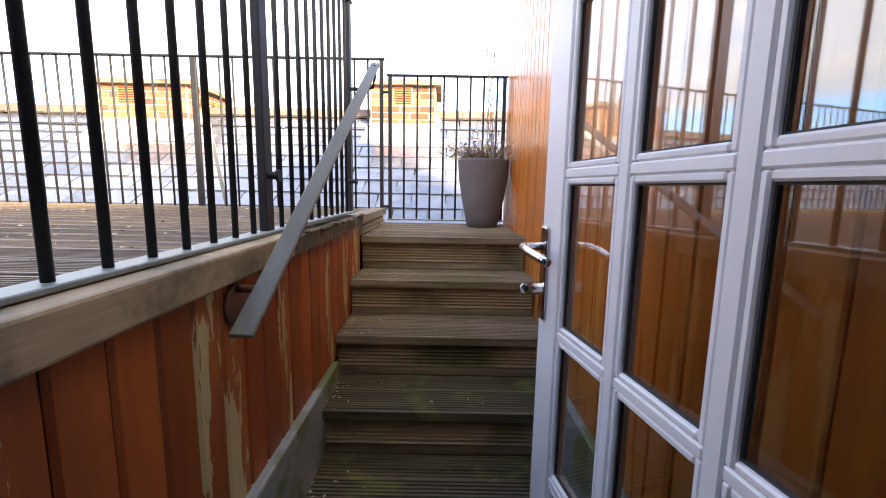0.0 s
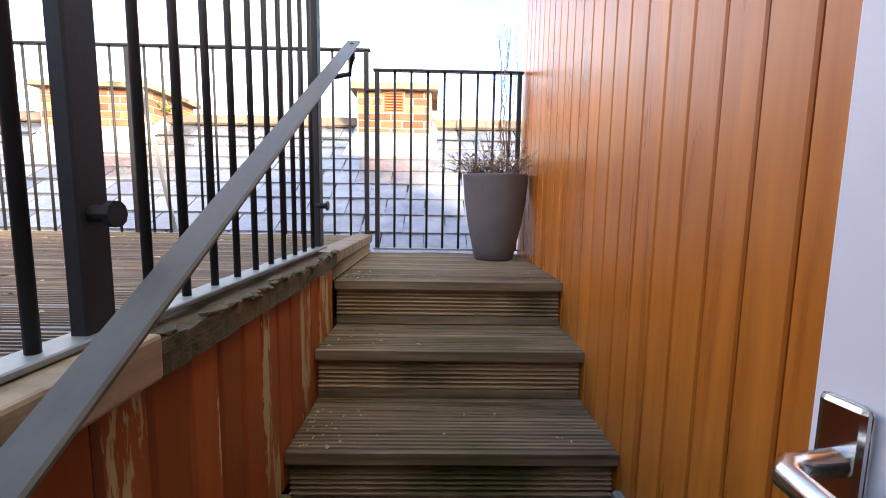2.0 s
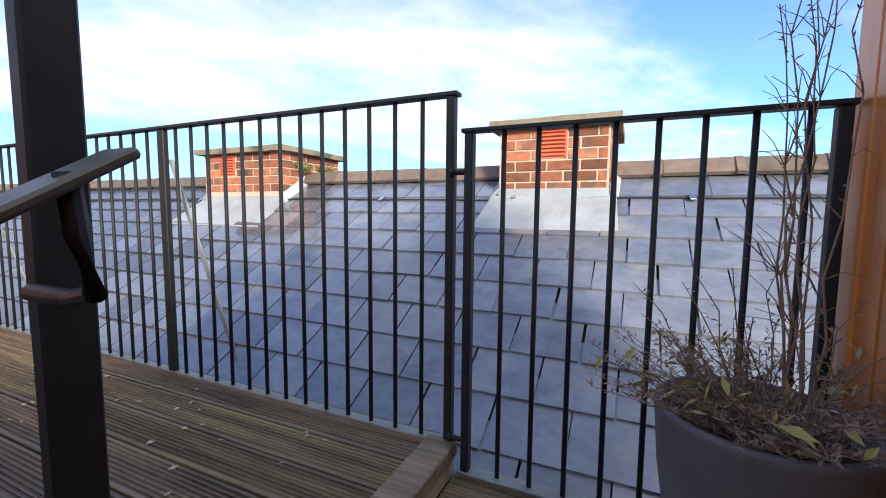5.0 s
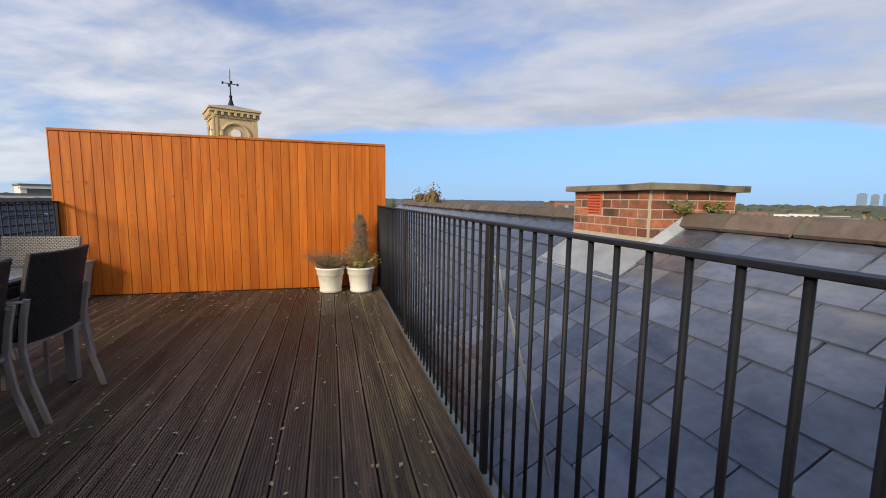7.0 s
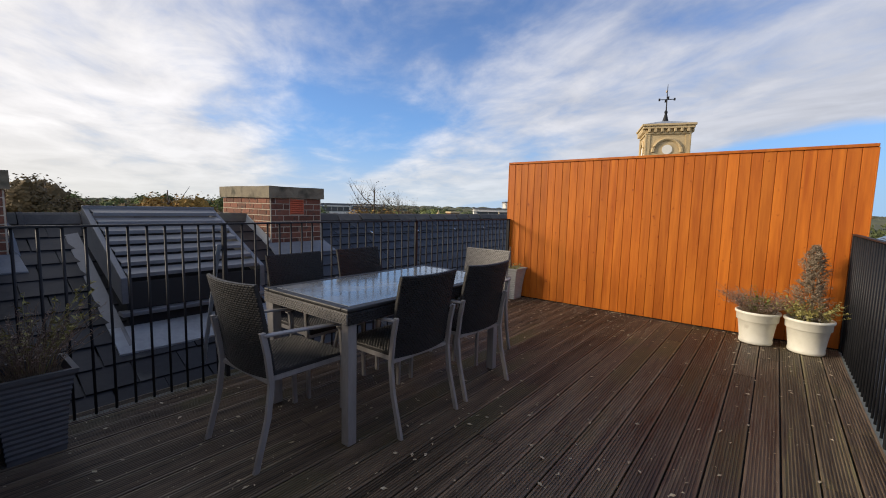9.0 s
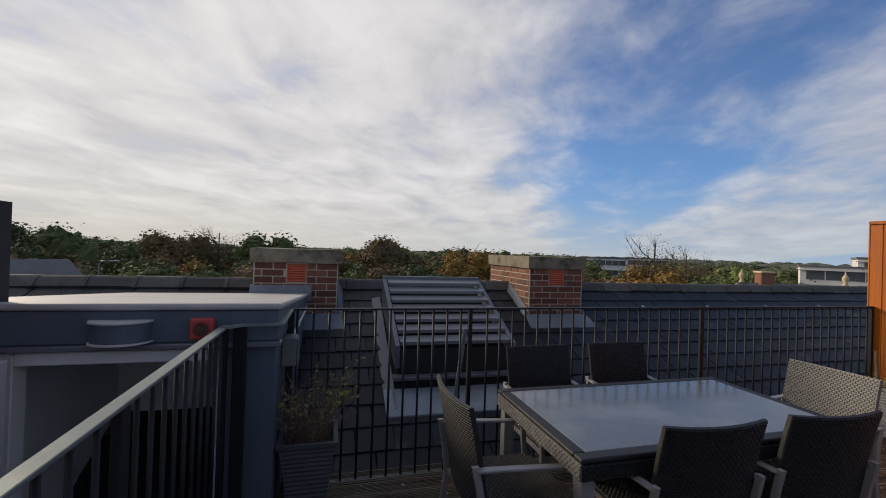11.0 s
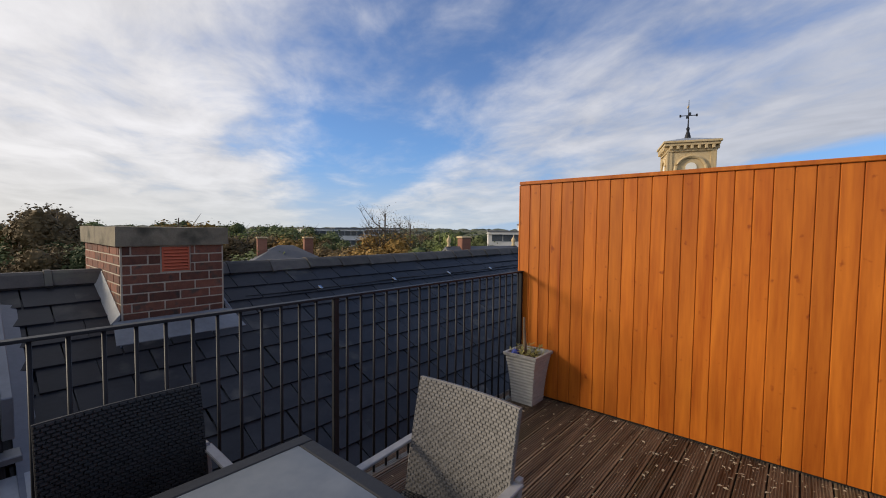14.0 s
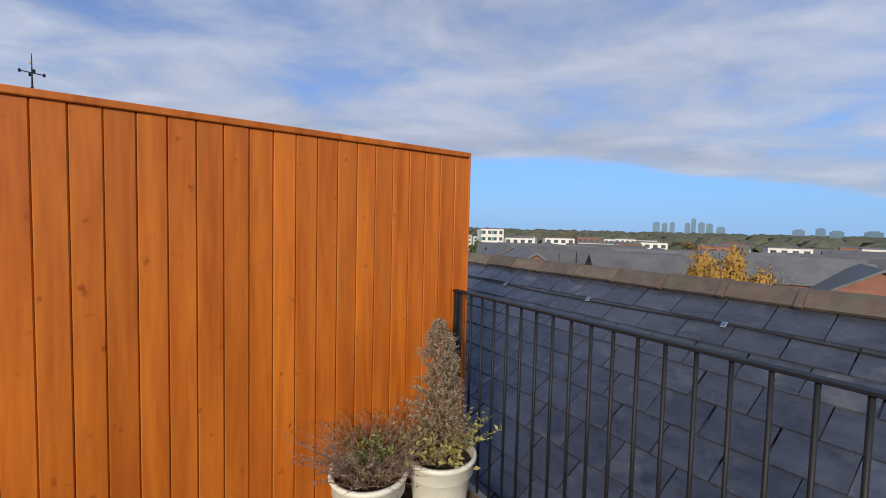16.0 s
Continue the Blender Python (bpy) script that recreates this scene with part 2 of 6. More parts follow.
M["slate_mid_sheen"] = material("mixed_sheen_slate", (0.052, 0.060, 0.080), (0.118, 0.132, 0.166), (5, 7, 7), 0.22, bump=0.25, fine=40, spread=0.14, rough_var=0.10,
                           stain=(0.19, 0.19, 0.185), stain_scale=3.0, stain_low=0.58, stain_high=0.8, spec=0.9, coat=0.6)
# darker slate copy: the backlit south slope's shade is put into its colour
M["slate_shaded"] = material("slate_backlit", (0.010, 0.012, 0.016), (0.026, 0.029, 0.036), (5, 7, 7), 0.5, bump=0.3, fine=40, spread=0.25, spec=0.3,
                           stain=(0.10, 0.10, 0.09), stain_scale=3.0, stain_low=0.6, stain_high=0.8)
M["under"] = material("roof_felt", (0.018, 0.019, 0.022), (0.03, 0.03, 0.034), rough=0.9, bump=0.1)
M["ridge"] = material("ridge_tile", (0.085, 0.063, 0.052), (0.17, 0.13, 0.105), (9, 9, 9), 0.8, bump=0.4, fine=70, spread=0.2,
                      stain=(0.12, 0.12, 0.08), stain_scale=6)
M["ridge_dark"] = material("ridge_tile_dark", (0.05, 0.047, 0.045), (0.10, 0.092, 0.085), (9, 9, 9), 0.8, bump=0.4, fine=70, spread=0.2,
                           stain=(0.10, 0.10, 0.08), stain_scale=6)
M["brick"] = material("brick", (0.19, 0.060, 0.030), (0.40, 0.145, 0.075), (14, 14, 14), 0.85, bump=0.5, fine=80, spread=0.5,
                      stain=(0.13, 0.085, 0.06), stain_scale=8, stain_low=0.50, stain_high=0.66)
# darker copy of the brick, for the two south chimneys
M["brick_dark"] = material("darker_brick", (0.10, 0.036, 0.022), (0.22, 0.085, 0.052), (14, 14, 14), 0.85, bump=0.5, fine=80, spread=0.5,
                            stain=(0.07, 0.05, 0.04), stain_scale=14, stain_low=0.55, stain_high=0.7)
M["mortar"] = material("mortar", (0.36, 0.31, 0.24), (0.50, 0.44, 0.35), (30, 30, 30), 0.9, bump=0.4, spread=0.05)
M["stone_cap"] = material("stone_cap", (0.13, 0.11, 0.078), (0.26, 0.225, 0.16), (9, 9, 9), 0.9, bump=0.5, fine=80, spread=0.1,
                          stain=(0.07, 0.065, 0.045), stain_scale=5, stain_low=0.5, stain_high=0.65)
M["lead"] = material("lead_sheet", (0.24, 0.265, 0.29), (0.38, 0.415, 0.45), (5, 5, 5), 0.5, metal=0.1, bump=0.3, spread=0.06)
# darker copy of the lead, used on the south side
M["lead_dark"] = material("darker_lead", (0.14, 0.155, 0.175), (0.23, 0.25, 0.275), (5, 5, 5), 0.5, metal=0.1, bump=0.3, spread=0.06)
M["terracotta"] = material("terracotta", (0.44, 0.088, 0.042), (0.56, 0.135, 0.062), (20, 20, 20), 0.7, bump=0.2, spread=0.1)
M["grey_clad"] = material("grey_cladding", (0.075, 0.098, 0.13), (0.105, 0.132, 0.17), (3, 3, 1), 0.5, bump=0.06, spread=0.04)
M["membrane"] = material("roof_membrane", (0.40, 0.385, 0.37), (0.50, 0.485, 0.46), (3, 3, 3), 0.5, bump=0.08, spread=0.02,
                         stain=(0.33, 0.32, 0.30), stain_scale=1.2, stain_low=0.5, stain_high=0.8)
M["louvre"] = material("louvre_metal", (0.125, 0.137, 0.158), (0.18, 0.193, 0.217), (6, 6, 6), 0.38, metal=0.3, bump=0.06, spread=0.06)
M["dark"] = material("dark_void", (0.012, 0.013, 0.015), (0.02, 0.021, 0.024), rough=0.8, bump=0.05)
M["pot_grey"] = material("fibre_pot", (0.085, 0.082, 0.088), (0.125, 0.12, 0.127), (7, 7, 7), 0.6, bump=0.15, spread=0.02)
M["pot_ribbed"] = material("ribbed_pot", (0.27, 0.27, 0.265), (0.40, 0.40, 0.39), (20, 20, 40), 0.6, bump=0.25, spread=0.03)
M["pot_cream"] = material("cream_pot", (0.69, 0.675, 0.575), (0.79, 0.775, 0.68), (9, 9, 9), 0.45, bump=0.08, spread=0.03,
                          stain=(0.50, 0.46, 0.36), stain_scale=7, stain_low=0.62, stain_high=0.8)
M["pot_dark"] = material("dark_ribbed_pot", (0.075, 0.078, 0.085), (0.12, 0.123, 0.13), (20, 20, 40), 0.6, bump=0.25, spread=0.03)
M["litter"] = material("leaf_litter", (0.26, 0.20, 0.12), (0.55, 0.48, 0.36), (30, 30, 30), 0.8, bump=0.0)
M["soil"] = material("soil", (0.025, 0.017, 0.011), (0.06, 0.042, 0.028), (40, 40, 40), 0.95, bump=0.8)
M["twig"] = material("dry_twig", (0.13, 0.085, 0.055), (0.24, 0.17, 0.11), (30, 30, 30), 0.85, bump=0.2, spread=0.25)
M["heather"] = material("heather", (0.17, 0.115, 0.09), (0.33, 0.23, 0.18), (30, 30, 30), 0.85, bump=0.0, spread=0.2)
M["conifer"] = material("dry_conifer", (0.19, 0.145, 0.095), (0.36, 0.285, 0.20), (25, 25, 25), 0.85, bump=0.0, spread=0.2)
M["leaf"] = material("green_leaf", (0.06, 0.10, 0.018), (0.18, 0.20, 0.04), (20, 20, 20), 0.5, bump=0.0, spread=0.2)
M["leaf_yellow"] = material("yellow_leaf", (0.22, 0.20, 0.05), (0.38, 0.34, 0.12), (20, 20, 20), 0.55, bump=0.0, spread=0.2)
M["flower"] = material("blue_glass", (0.02, 0.035, 0.20), (0.06, 0.09, 0.40), (30, 30, 30), 0.25, bump=0.0)
# one weave in two tones: shade and sunlight are put into the colours
M["wicker"] = material("wicker_shaded", (0.0075, 0.0075, 0.0085), (0.018, 0.018, 0.020), (40, 40, 40), 0.55, bump=0.2, spread=0.06)
M["wicker_sunlit"] = material("wicker_sunlit", (0.11, 0.105, 0.10), (0.20, 0.19, 0.18), (40, 40, 40), 0.55, bump=0.2, spread=0.06)
M["alu"] = material("satin_aluminium", (0.24, 0.23, 0.23), (0.34, 0.33, 0.33), (20, 20, 4), 0.42, metal=0.25, bump=0.05, spread=0.04)
M["table_glass"] = material("frosted_glass_top", (0.10, 0.115, 0.13), (0.155, 0.17, 0.185), (3, 3, 3), 0.13, bump=0.02, spread=0.01, rough_var=0.08,
                            stain=(0.21, 0.22, 0.23), stain_scale=3, stain_low=0.5, stain_high=0.75, spec=0.6)
M["red_plastic"] = material("red_plastic", (0.42, 0.045, 0.04), (0.5, 0.07, 0.055), rough=0.4, bump=0.05)
M["grey_plastic"] = material("grey_plastic", (0.12, 0.13, 0.125), (0.17, 0.18, 0.175), rough=0.5, bump=0.05)
M["white_plastic"] = material("white_plastic", (0.62, 0.61, 0.58), (0.72, 0.71, 0.68), rough=0.4, bump=0.05)


# ---------- mesh helpers ----------
def part(name, bm, mat, parent=None, label="", at=None, smooth=False):
    me = bpy.data.meshes.new(name)
    bmesh.ops.recalc_face_normals(bm, faces=bm.faces)
    bm.to_mesh(me)
    bm.free()
    if smooth:
        for p in me.polygons:
            p.use_smooth = True
    me.materials.append(mat)
    ob = new(name, me)
    if at is not None:
        ob.matrix_basis = at
    if parent is not None:
        ob.parent = parent
    if label:
        ob["label"] = label
    return ob


def piece(name, me, parent, m):
    ob = new(name, me)
    ob.matrix_basis = m
    ob.parent = parent
    return ob


def thing(name, label, category, at=None, group="", kind=""):
    ob = new(name)
    ob.empty_display_size = 0.1
    if at is not None:
        ob.matrix_basis = at
    return tagged(ob, label, category, group, kind)


def box(bm, x0, y0, z0, x1, y1, z1, m=None):
    vs = [bm.verts.new((x, y, z)) for z in (z0, z1) for y in (y0, y1) for x in (x0, x1)]
    if m is not None:
        for v in vs:
            v.co = m @ v.co
    for f in ((0, 2, 3, 1), (4, 5, 7, 6), (0, 1, 5, 4), (2, 6, 7, 3), (0, 4, 6, 2), (1, 3, 7, 5)):
        bm.faces.new([vs[i] for i in f])
    return vs


def box_bm(x0, y0, z0, x1, y1, z1, bevel=0.0, seg=1):
    bm = bmesh.new()
    box(bm, x0, y0, z0, x1, y1, z1)
    if bevel:
        bmesh.ops.bevel(bm, geom=bm.edges[:], offset=bevel, segments=seg, affect="EDGES", profile=0.5)
    return bm


def bevel_all(bm, off, seg=1):
    bmesh.ops.bevel(bm, geom=bm.edges[:], offset=off, segments=seg, affect="EDGES", profile=0.5)
    return bm


def loft(bm, rings, cap=True):
    rows = [[bm.verts.new(p) for p in r] for r in rings]
    n = len(rows[0])
    for a, b in zip(rows, rows[1:]):
        for i in range(n):
            bm.faces.new((a[i], a[(i + 1) % n], b[(i + 1) % n], b[i]))
    if cap:
        bm.faces.new(rows[0][::-1])
        bm.faces.new(rows[-1])
    return bm


def axes(d):
    d = Vector(d).normalized()
    a = Vector((0, 0, 1)) if abs(d.z) < 0.9 else Vector((1, 0, 0))
    s = d.cross(a).normalized()
    return s, s.cross(d).normalized()


def tube(bm, pts, r, seg=8, r_end=None):
    pts = [Vector(p) for p in pts]
    rings = []
    for i, p in enumerate(pts):
        d = pts[min(i + 1, len(pts) - 1)] - pts[max(i - 1, 0)]
        s, u = axes(d)
        rad = r if r_end is None else r + (r_end - r) * i / (len(pts) - 1)
        rings.append([p + (s * math.cos(a) + u * math.sin(a)) * rad for a in [2 * math.pi * k / seg for k in range(seg)]])
    return loft(bm, rings)


def flat(bm, p0, p1, w, h, up=(0, 0, 1)):
    """A rectangular bar from p0 to p1, w across, h along up."""
    p0, p1 = Vector(p0), Vector(p1)
    d = (p1 - p0).normalized()
    s = d.cross(Vector(up)).normalized()
    u = s.cross(d).normalized()
    return loft(bm, [[p + s * (a * w / 2) + u * (b * h / 2) for a, b in ((-1, -1), (1, -1), (1, 1), (-1, 1))] for p in (p0, p1)])


def lathe(bm, profile, seg=32, m=None):
    rings = []
    for r, z in profile:
        ring = [Vector((r * math.cos(2 * math.pi * k / seg), r * math.sin(2 * math.pi * k / seg), z)) for k in range(seg)]
        rings.append([m @ p for p in ring] if m is not None else ring)
    return loft(bm, rings)


def grooved(length, width, thick, n, depth=0.004, edge=0.01, wide=0.27):
    """A grooved board along x, its grooved face up at z = 0, centred on y = 0."""
    prof = [(-width / 2, -thick), (-width / 2, -0.002), (-width / 2 + 0.002, 0)]
    pitch = (width - 2 * edge) / n
    for i in range(n):
        c = -width / 2 + edge + pitch * (i + 0.5)
        g = pitch * wide
        prof += [(c - g * 1.4, 0), (c - g, -depth), (c + g, -depth), (c + g * 1.4, 0)]
    prof += [(width / 2 - 0.002, 0), (width / 2, -0.002), (width / 2, -thick)]
    bm = bmesh.new()
    loft(bm, [[(x, y, z) for y, z in prof] for x in (-length / 2, length / 2)])
    return bm


def mesh_of(name, bm, mat, smooth=False):
    me = bpy.data.meshes.new(name)
    bmesh.ops.recalc_face_normals(bm, faces=bm.faces)
    bm.to_mesh(me)
    bm.free()
    me.materials.append(mat)
    if smooth:
        for p in me.polygons:
            p.use_smooth = True
    return me


rnd = random.Random(7)

# ---------- plan ----------
SCREEN_X, DECK_S, DECK_N = -5.50, -3.60, 0.0          # deck: x from the screen to 0, y from the south to the north railing
LAND_Z, FLOOR_Z = -0.105, -1.02
STEPS = [(-0.944, LAND_Z), (-1.22, -0.29), (-1.517, -0.47), (-1.80, -0.655), (-2.09, -0.84)]   # nosing y, tread z
WALL_E = 0.92
FAR_RIDGE, FAR_TOP, FAR_PITCH = 2.15, 1.03, 0.62
NEAR_RIDGE, NEAR_TOP, NEAR_PITCH = -6.27, 1.02, 0.48


def far_z(y):
    return FAR_TOP - FAR_PITCH * abs(FAR_RIDGE - y)


def near_z(y):
    return NEAR_TOP - NEAR_PITCH * abs(y - NEAR_RIDGE)


# ---------- deck ----------
deck = thing("floor", "dark weathered grooved timber decking, damp and mossy", "floor", kind="structure")
part("joist_bed", box_bm(SCREEN_X - 0.1, DECK_S - 0.06, -0.30, -0.03, 0.06, -0.03), M["under"], deck)
plank_w, pitch = 0.138, 0.147
variants = {}
row = 0
y = DECK_N - 0.015 - plank_w / 2
while y > DECK_S - 0.05:
    cut = -5.5 + 0.6 + 4.3 * rnd.random()
    for a, b in ((SCREEN_X + 0.005, cut - 0.002), (cut + 0.002, -0.03)):
        length = round(b - a, 2)
        length = length + (0.001 if row in (1, 2) else 0.0)
        if length not in variants:
            variants[length] = mesh_of("plank", grooved(length, plank_w, 0.028, 8, 0.006), M["deck_moss"] if row in (1, 2) else M["deck"])
        piece("plank", variants[length], deck, pose((a + b) / 2, y + rnd.uniform(-0.001, 0.001), rnd.uniform(-0.0015, 0.0015), rnd.uniform(-0.2, 0.2), 0, 0))
    y -= pitch
    row += 1
for nm, y0, y1 in (("edge_board", 0.004, 0.05), ("edge_board", -3.665, -3.625)):
    part(nm, box_bm(SCREEN_X, y0, -0.14, -0.03, y1, -0.012, 0.004), M["moss"], deck, "mossy timber edge board")

# ---------- stairs and landing ----------
stairs = thing("stairs", "weathered grooved timber steps with moss in the corners", "stairs", kind="structure")
for i, (ny, z) in enumerate(STEPS):
    back = 0.0 if i == 0 else STEPS[i - 1][0] + 0.05
    n = 6 if i == 0 else 2
    w = (back - ny) / n
    me = mesh_of("tread", grooved(WALL_E - 0.006, w - 0.006, 0.034, 8 if w > 0.12 else 7, 0.005), M["tread"] if i < 3 else M["tread_moss"])
    for k in range(n):
        piece("tread", me, stairs, pose(WALL_E / 2 + 0.002, ny + w * (k + 0.5), z + rnd.uniform(-0.001, 0.001)))
    low = STEPS[i + 1][1] if i + 1 < len(STEPS) else FLOOR_Z
    gap = z - 0.036 - low
    hb = 0.105
    me = mesh_of("riser", grooved(WALL_E - 0.01, hb, 0.022, 6, 0.016, 0.006, 0.33), M["riser"])
    piece("riser", me, stairs, pose(WALL_E / 2, ny + 0.026, z - 0.038 - hb / 2, 90))
    if gap - hb > 0.012:
        part("riser", box_bm(0.005, ny + 0.03, low + 0.002, WALL_E - 0.005, ny + 0.05, z - 0.038 - hb - 0.005, 0.002), M["tread"], stairs)
    part("carcass", box_bm(0.003, ny + 0.06, FLOOR_Z - 0.1, WALL_E - 0.003, (0.0 if i == 0 else STEPS[i - 1][0]) + 0.055, z - 0.04), M["under"], stairs)
me = mesh_of("riser", grooved(0.95, 0.098, 0.025, 6, 0.016, 0.006, 0.33), M["riser"])
piece("riser", me, stairs, Matrix.Translation((0.004, -0.475, LAND_Z + 0.052)) @ Matrix(((0, 0, 1, 0), (1, 0, 0, 0), (0, 1, 0, 0), (0, 0, 0, 1))))
part("edge_board", box_bm(-0.09, -0.948, -0.04, 0.012, 0.0, 0.008, 0.004), M["tread"], stairs, "grey weathered edge board")
part("foot_floor", box_bm(-0.1, -4.6, FLOOR_Z - 0.1, 0.98, -2.05, FLOOR_Z), M["plinth"], stairs, "grey floor at the foot of the steps")


# ---------- boarded walls ----------
def vboard(width, height, thick=0.02, ch=0.006):
    """An upright board, its face towards +x at x = 0, foot at z = 0."""
    prof = [(-thick, -width / 2), (-thick, width / 2), (-ch, width / 2), (0, width / 2 - ch), (0, -width / 2 + ch), (-ch, -width / 2)]
    bm = bmesh.new()
    loft(bm, [[(x, yy, z) for x, yy in prof] for z in (0, height)])
    return bm


screen = thing("wall_west", "tall orange-stained timber privacy screen of upright boards", "screen", kind="structure")
n = 37
w = (0.085 + 3.628) / n
me = mesh_of("board", vboard(w - 0.002, 1.868, 0.02, 0.004), M["screen"])
for i in range(n):
    piece("board", me, screen, pose(SCREEN_X + 0.012 + rnd.uniform(-0.0015, 0.0015), 0.085 - w * (i + 0.5), 0.012))
part("core", box_bm(SCREEN_X - 0.09, -3.625, -0.25, SCREEN_X - 0.012, 0.082, 1.875), M["dark"], screen)
part("cap", box_bm(SCREEN_X - 0.10, -3.632, 1.881, SCREEN_X + 0.026, 0.089, 1.911, 0.004), M["screen"], screen, "orange-stained capping board")
for yy in (0.0875, -3.6305):
    part("end_trim", box_bm(SCREEN_X - 0.095, yy - 0.006, 0.0, SCREEN_X + 0.0165, yy + 0.006, 1.879, 0.002), M["screen"], screen)

east = thing("wall_east", "glossy orange-brown clad house wall of upright boards", "wall", kind="structure")
part("core", box_bm(WALL_E + 0.022, -3.28, -1.12, WALL_E + 0.20, 0.06, 1.66), M["dark"], east)
wb = 0.0966
me = mesh_of("board", vboard(wb - 0.004, 2.26, 0.02, 0.004), M["cladding"])
yy = 0.0326
while yy - wb > -3.14:
    piece("board", me, east, pose(WALL_E, yy - wb / 2, -0.60, 0, 0, 180))
    yy -= wb
part("skirting", box_bm(WALL_E - 0.025, -3.1, FLOOR_Z, WALL_E + 0.002, -1.53, -0.56, 0.006), M["plinth"], east, "grey painted skirting board")
part("skirting", box_bm(WALL_E + 0.002, -1.53, FLOOR_Z, WALL_E + 0.018, 0.0, -0.601), M["plinth"], east)

side = thing("wall_stair", "peeling orange-stained boarded wall beside the steps", "wall", kind="structure")
part("core", box_bm(-0.13, -3.12, FLOOR_Z - 0.1, -0.022, -0.95, -0.045), M["under"], side)
ws = 0.0958
me_a = mesh_of("board", vboard(ws - 0.003, 0.54, 0.02, 0.007), M["worn"])
me_b = mesh_of("board", vboard(ws - 0.003, 0.54, 0.02, 0.007), M["bare"])
yy, k = -0.95, 0
while yy - ws > -3.15:
    y_mid = yy - ws / 2
    peeled = k in (0, 1, 3, 6, 11, 14, 15)
    piece("board", me_b if peeled else me_a, side, pose(0.0, y_mid, -0.58, 0, 0, 0))
    yy -= ws
    k += 1
part("coping", bevel_all(box_bm(-0.10, -3.12, -0.045, 0.022, -2.0, 0.022), 0.006, 2), M["beam"], side, "pale bare timber coping rail")
bm = box_bm(-0.10, -2.0, -0.045, 0.020, -0.95, 0.012)
bmesh.ops.bisect_plane(bm, geom=bm.verts[:] + bm.edges[:] + bm.faces[:], plane_co=(-0.02, 0, 0), plane_no=(1, 0, 0))
bmesh.ops.bisect_plane(bm, geom=bm.verts[:] + bm.edges[:] + bm.faces[:], plane_co=(0, 0, -0.012), plane_no=(0, 0, 1))
for k in range(1, 70):
    bmesh.ops.bisect_plane(bm, geom=bm.verts[:] + bm.edges[:] + bm.faces[:], plane_co=(0, -2.0 + 1.05 * k / 70, 0), plane_no=(0, 1, 0))
for v in bm.verts:
    if v.co.x > -0.05:
        q = noise.noise(v.co * 14) + 0.7 * noise.noise(v.co * 47)
        v.co.x += 0.005 * q - 0.002
        v.co.z += 0.004 * noise.noise(v.co * 31) + (0.004 * q - 0.004 if v.co.z > 0 else 0.0)
part("mossy_coping", bm, M["moss"], side, "rotten mossy timber coping")
g = random.Random(88)
bm = bmesh.new()
for k in range(46):
    yy, r = g.uniform(-2.0, -0.96), g.uniform(0.006, 0.016)
    m = Matrix.Translation((g.uniform(0.004, 0.024), yy, g.uniform(0.002, 0.014))) @ Matrix.Diagonal((r, r * g.uniform(1.0, 2.4), r * 0.6, 1))
    bmesh.ops.create_icosphere(bm, subdivisions=1, radius=1.0, matrix=m)
for v in bm.verts:
    v.co += Vector((noise.noise(v.co * 90), noise.noise(v.co * 80 + Vector((5, 0, 0))), noise.noise(v.co * 85))) * 0.004
tagged(part("moss_clump", bm, M["moss"], side, "dark moss cushions"), kind="stuff")
part("plinth", bevel_all(box_bm(-0.02, -3.1, FLOOR_Z, 0.026, -1.53, -0.575), 0.008, 2), M["plinth"], side, "grey-green stained plinth board")


# ---------- stair-head building ----------
dorm = thing("stair_house", "grey clad stair head with a flat pale roof", "building", kind="structure")
DX, DY = -0.27, -3.12


def roof_fall(y):
    """The flat roof falls a little towards the ridge."""
    return 0.085 * (y - DY)


def sloped(x0, x1, y0, y1, low, high, fall_low=True):
    """A block whose top, and foot where asked, follow the roof's fall."""
    return loft(bmesh.new(), [[(x0, yy, low + roof_fall(yy) * fall_low), (x1, yy, low + roof_fall(yy) * fall_low), (x1, yy, high + roof_fall(yy)), (x0, yy, high + roof_fall(yy))] for yy in (y0, y1)])


part("wall", sloped(DX, DX + 0.12, DY - 2.3, DY - 0.004, -0.9, 1.02, False), M["grey_clad"], dorm, "blue-grey side wall")
part("corner_panel", box_bm(DX - 0.004, DY - 0.16, -0.05, -0.125, DY + 0.004, 1.01, 0.004), M["grey_clad"], dorm, "blue-grey corner panel")
part("wall", sloped(1.14, 1.3, DY - 2.3, DY - 0.16, -1.1, 1.02, False), M["grey_clad"], dorm)
part("wall", box_bm(DX + 0.12, DY - 1.5, -1.1, 1.14, DY - 1.38, 1.0), M["white_paint"], dorm, "white inner wall")
part("ceiling_panel", box_bm(DX + 0.13, DY - 1.37, 0.985, 1.13, DY - 0.02, 1.01), M["white_paint"], dorm)
part("wall", box_bm(-0.125, DY - 1.37, -1.1, -0.035, DY - 0.008, 0.984), M["grey_clad"], dorm)
part("wall", box_bm(0.99, DY - 1.37, -1.1, 1.138, DY - 0.17, 0.984), M["white_paint"], dorm)
fas = part("fascia", box_bm(DX - 0.015, DY - 0.03, 1.012, 1.4, DY + 0.02, 1.165, 0.004), M["grey_clad"], dorm, "blue-grey fascia board")
part("drip", box_bm(DX - 0.03, DY - 0.03, 0.985, 1.4, DY + 0.05, 1.011, 0.004), M["louvre"], dorm)
part("fascia", sloped(DX - 0.015, DX + 0.02, DY - 2.45, DY - 0.031, 1.021, 1.165), M["grey_clad"], dorm)
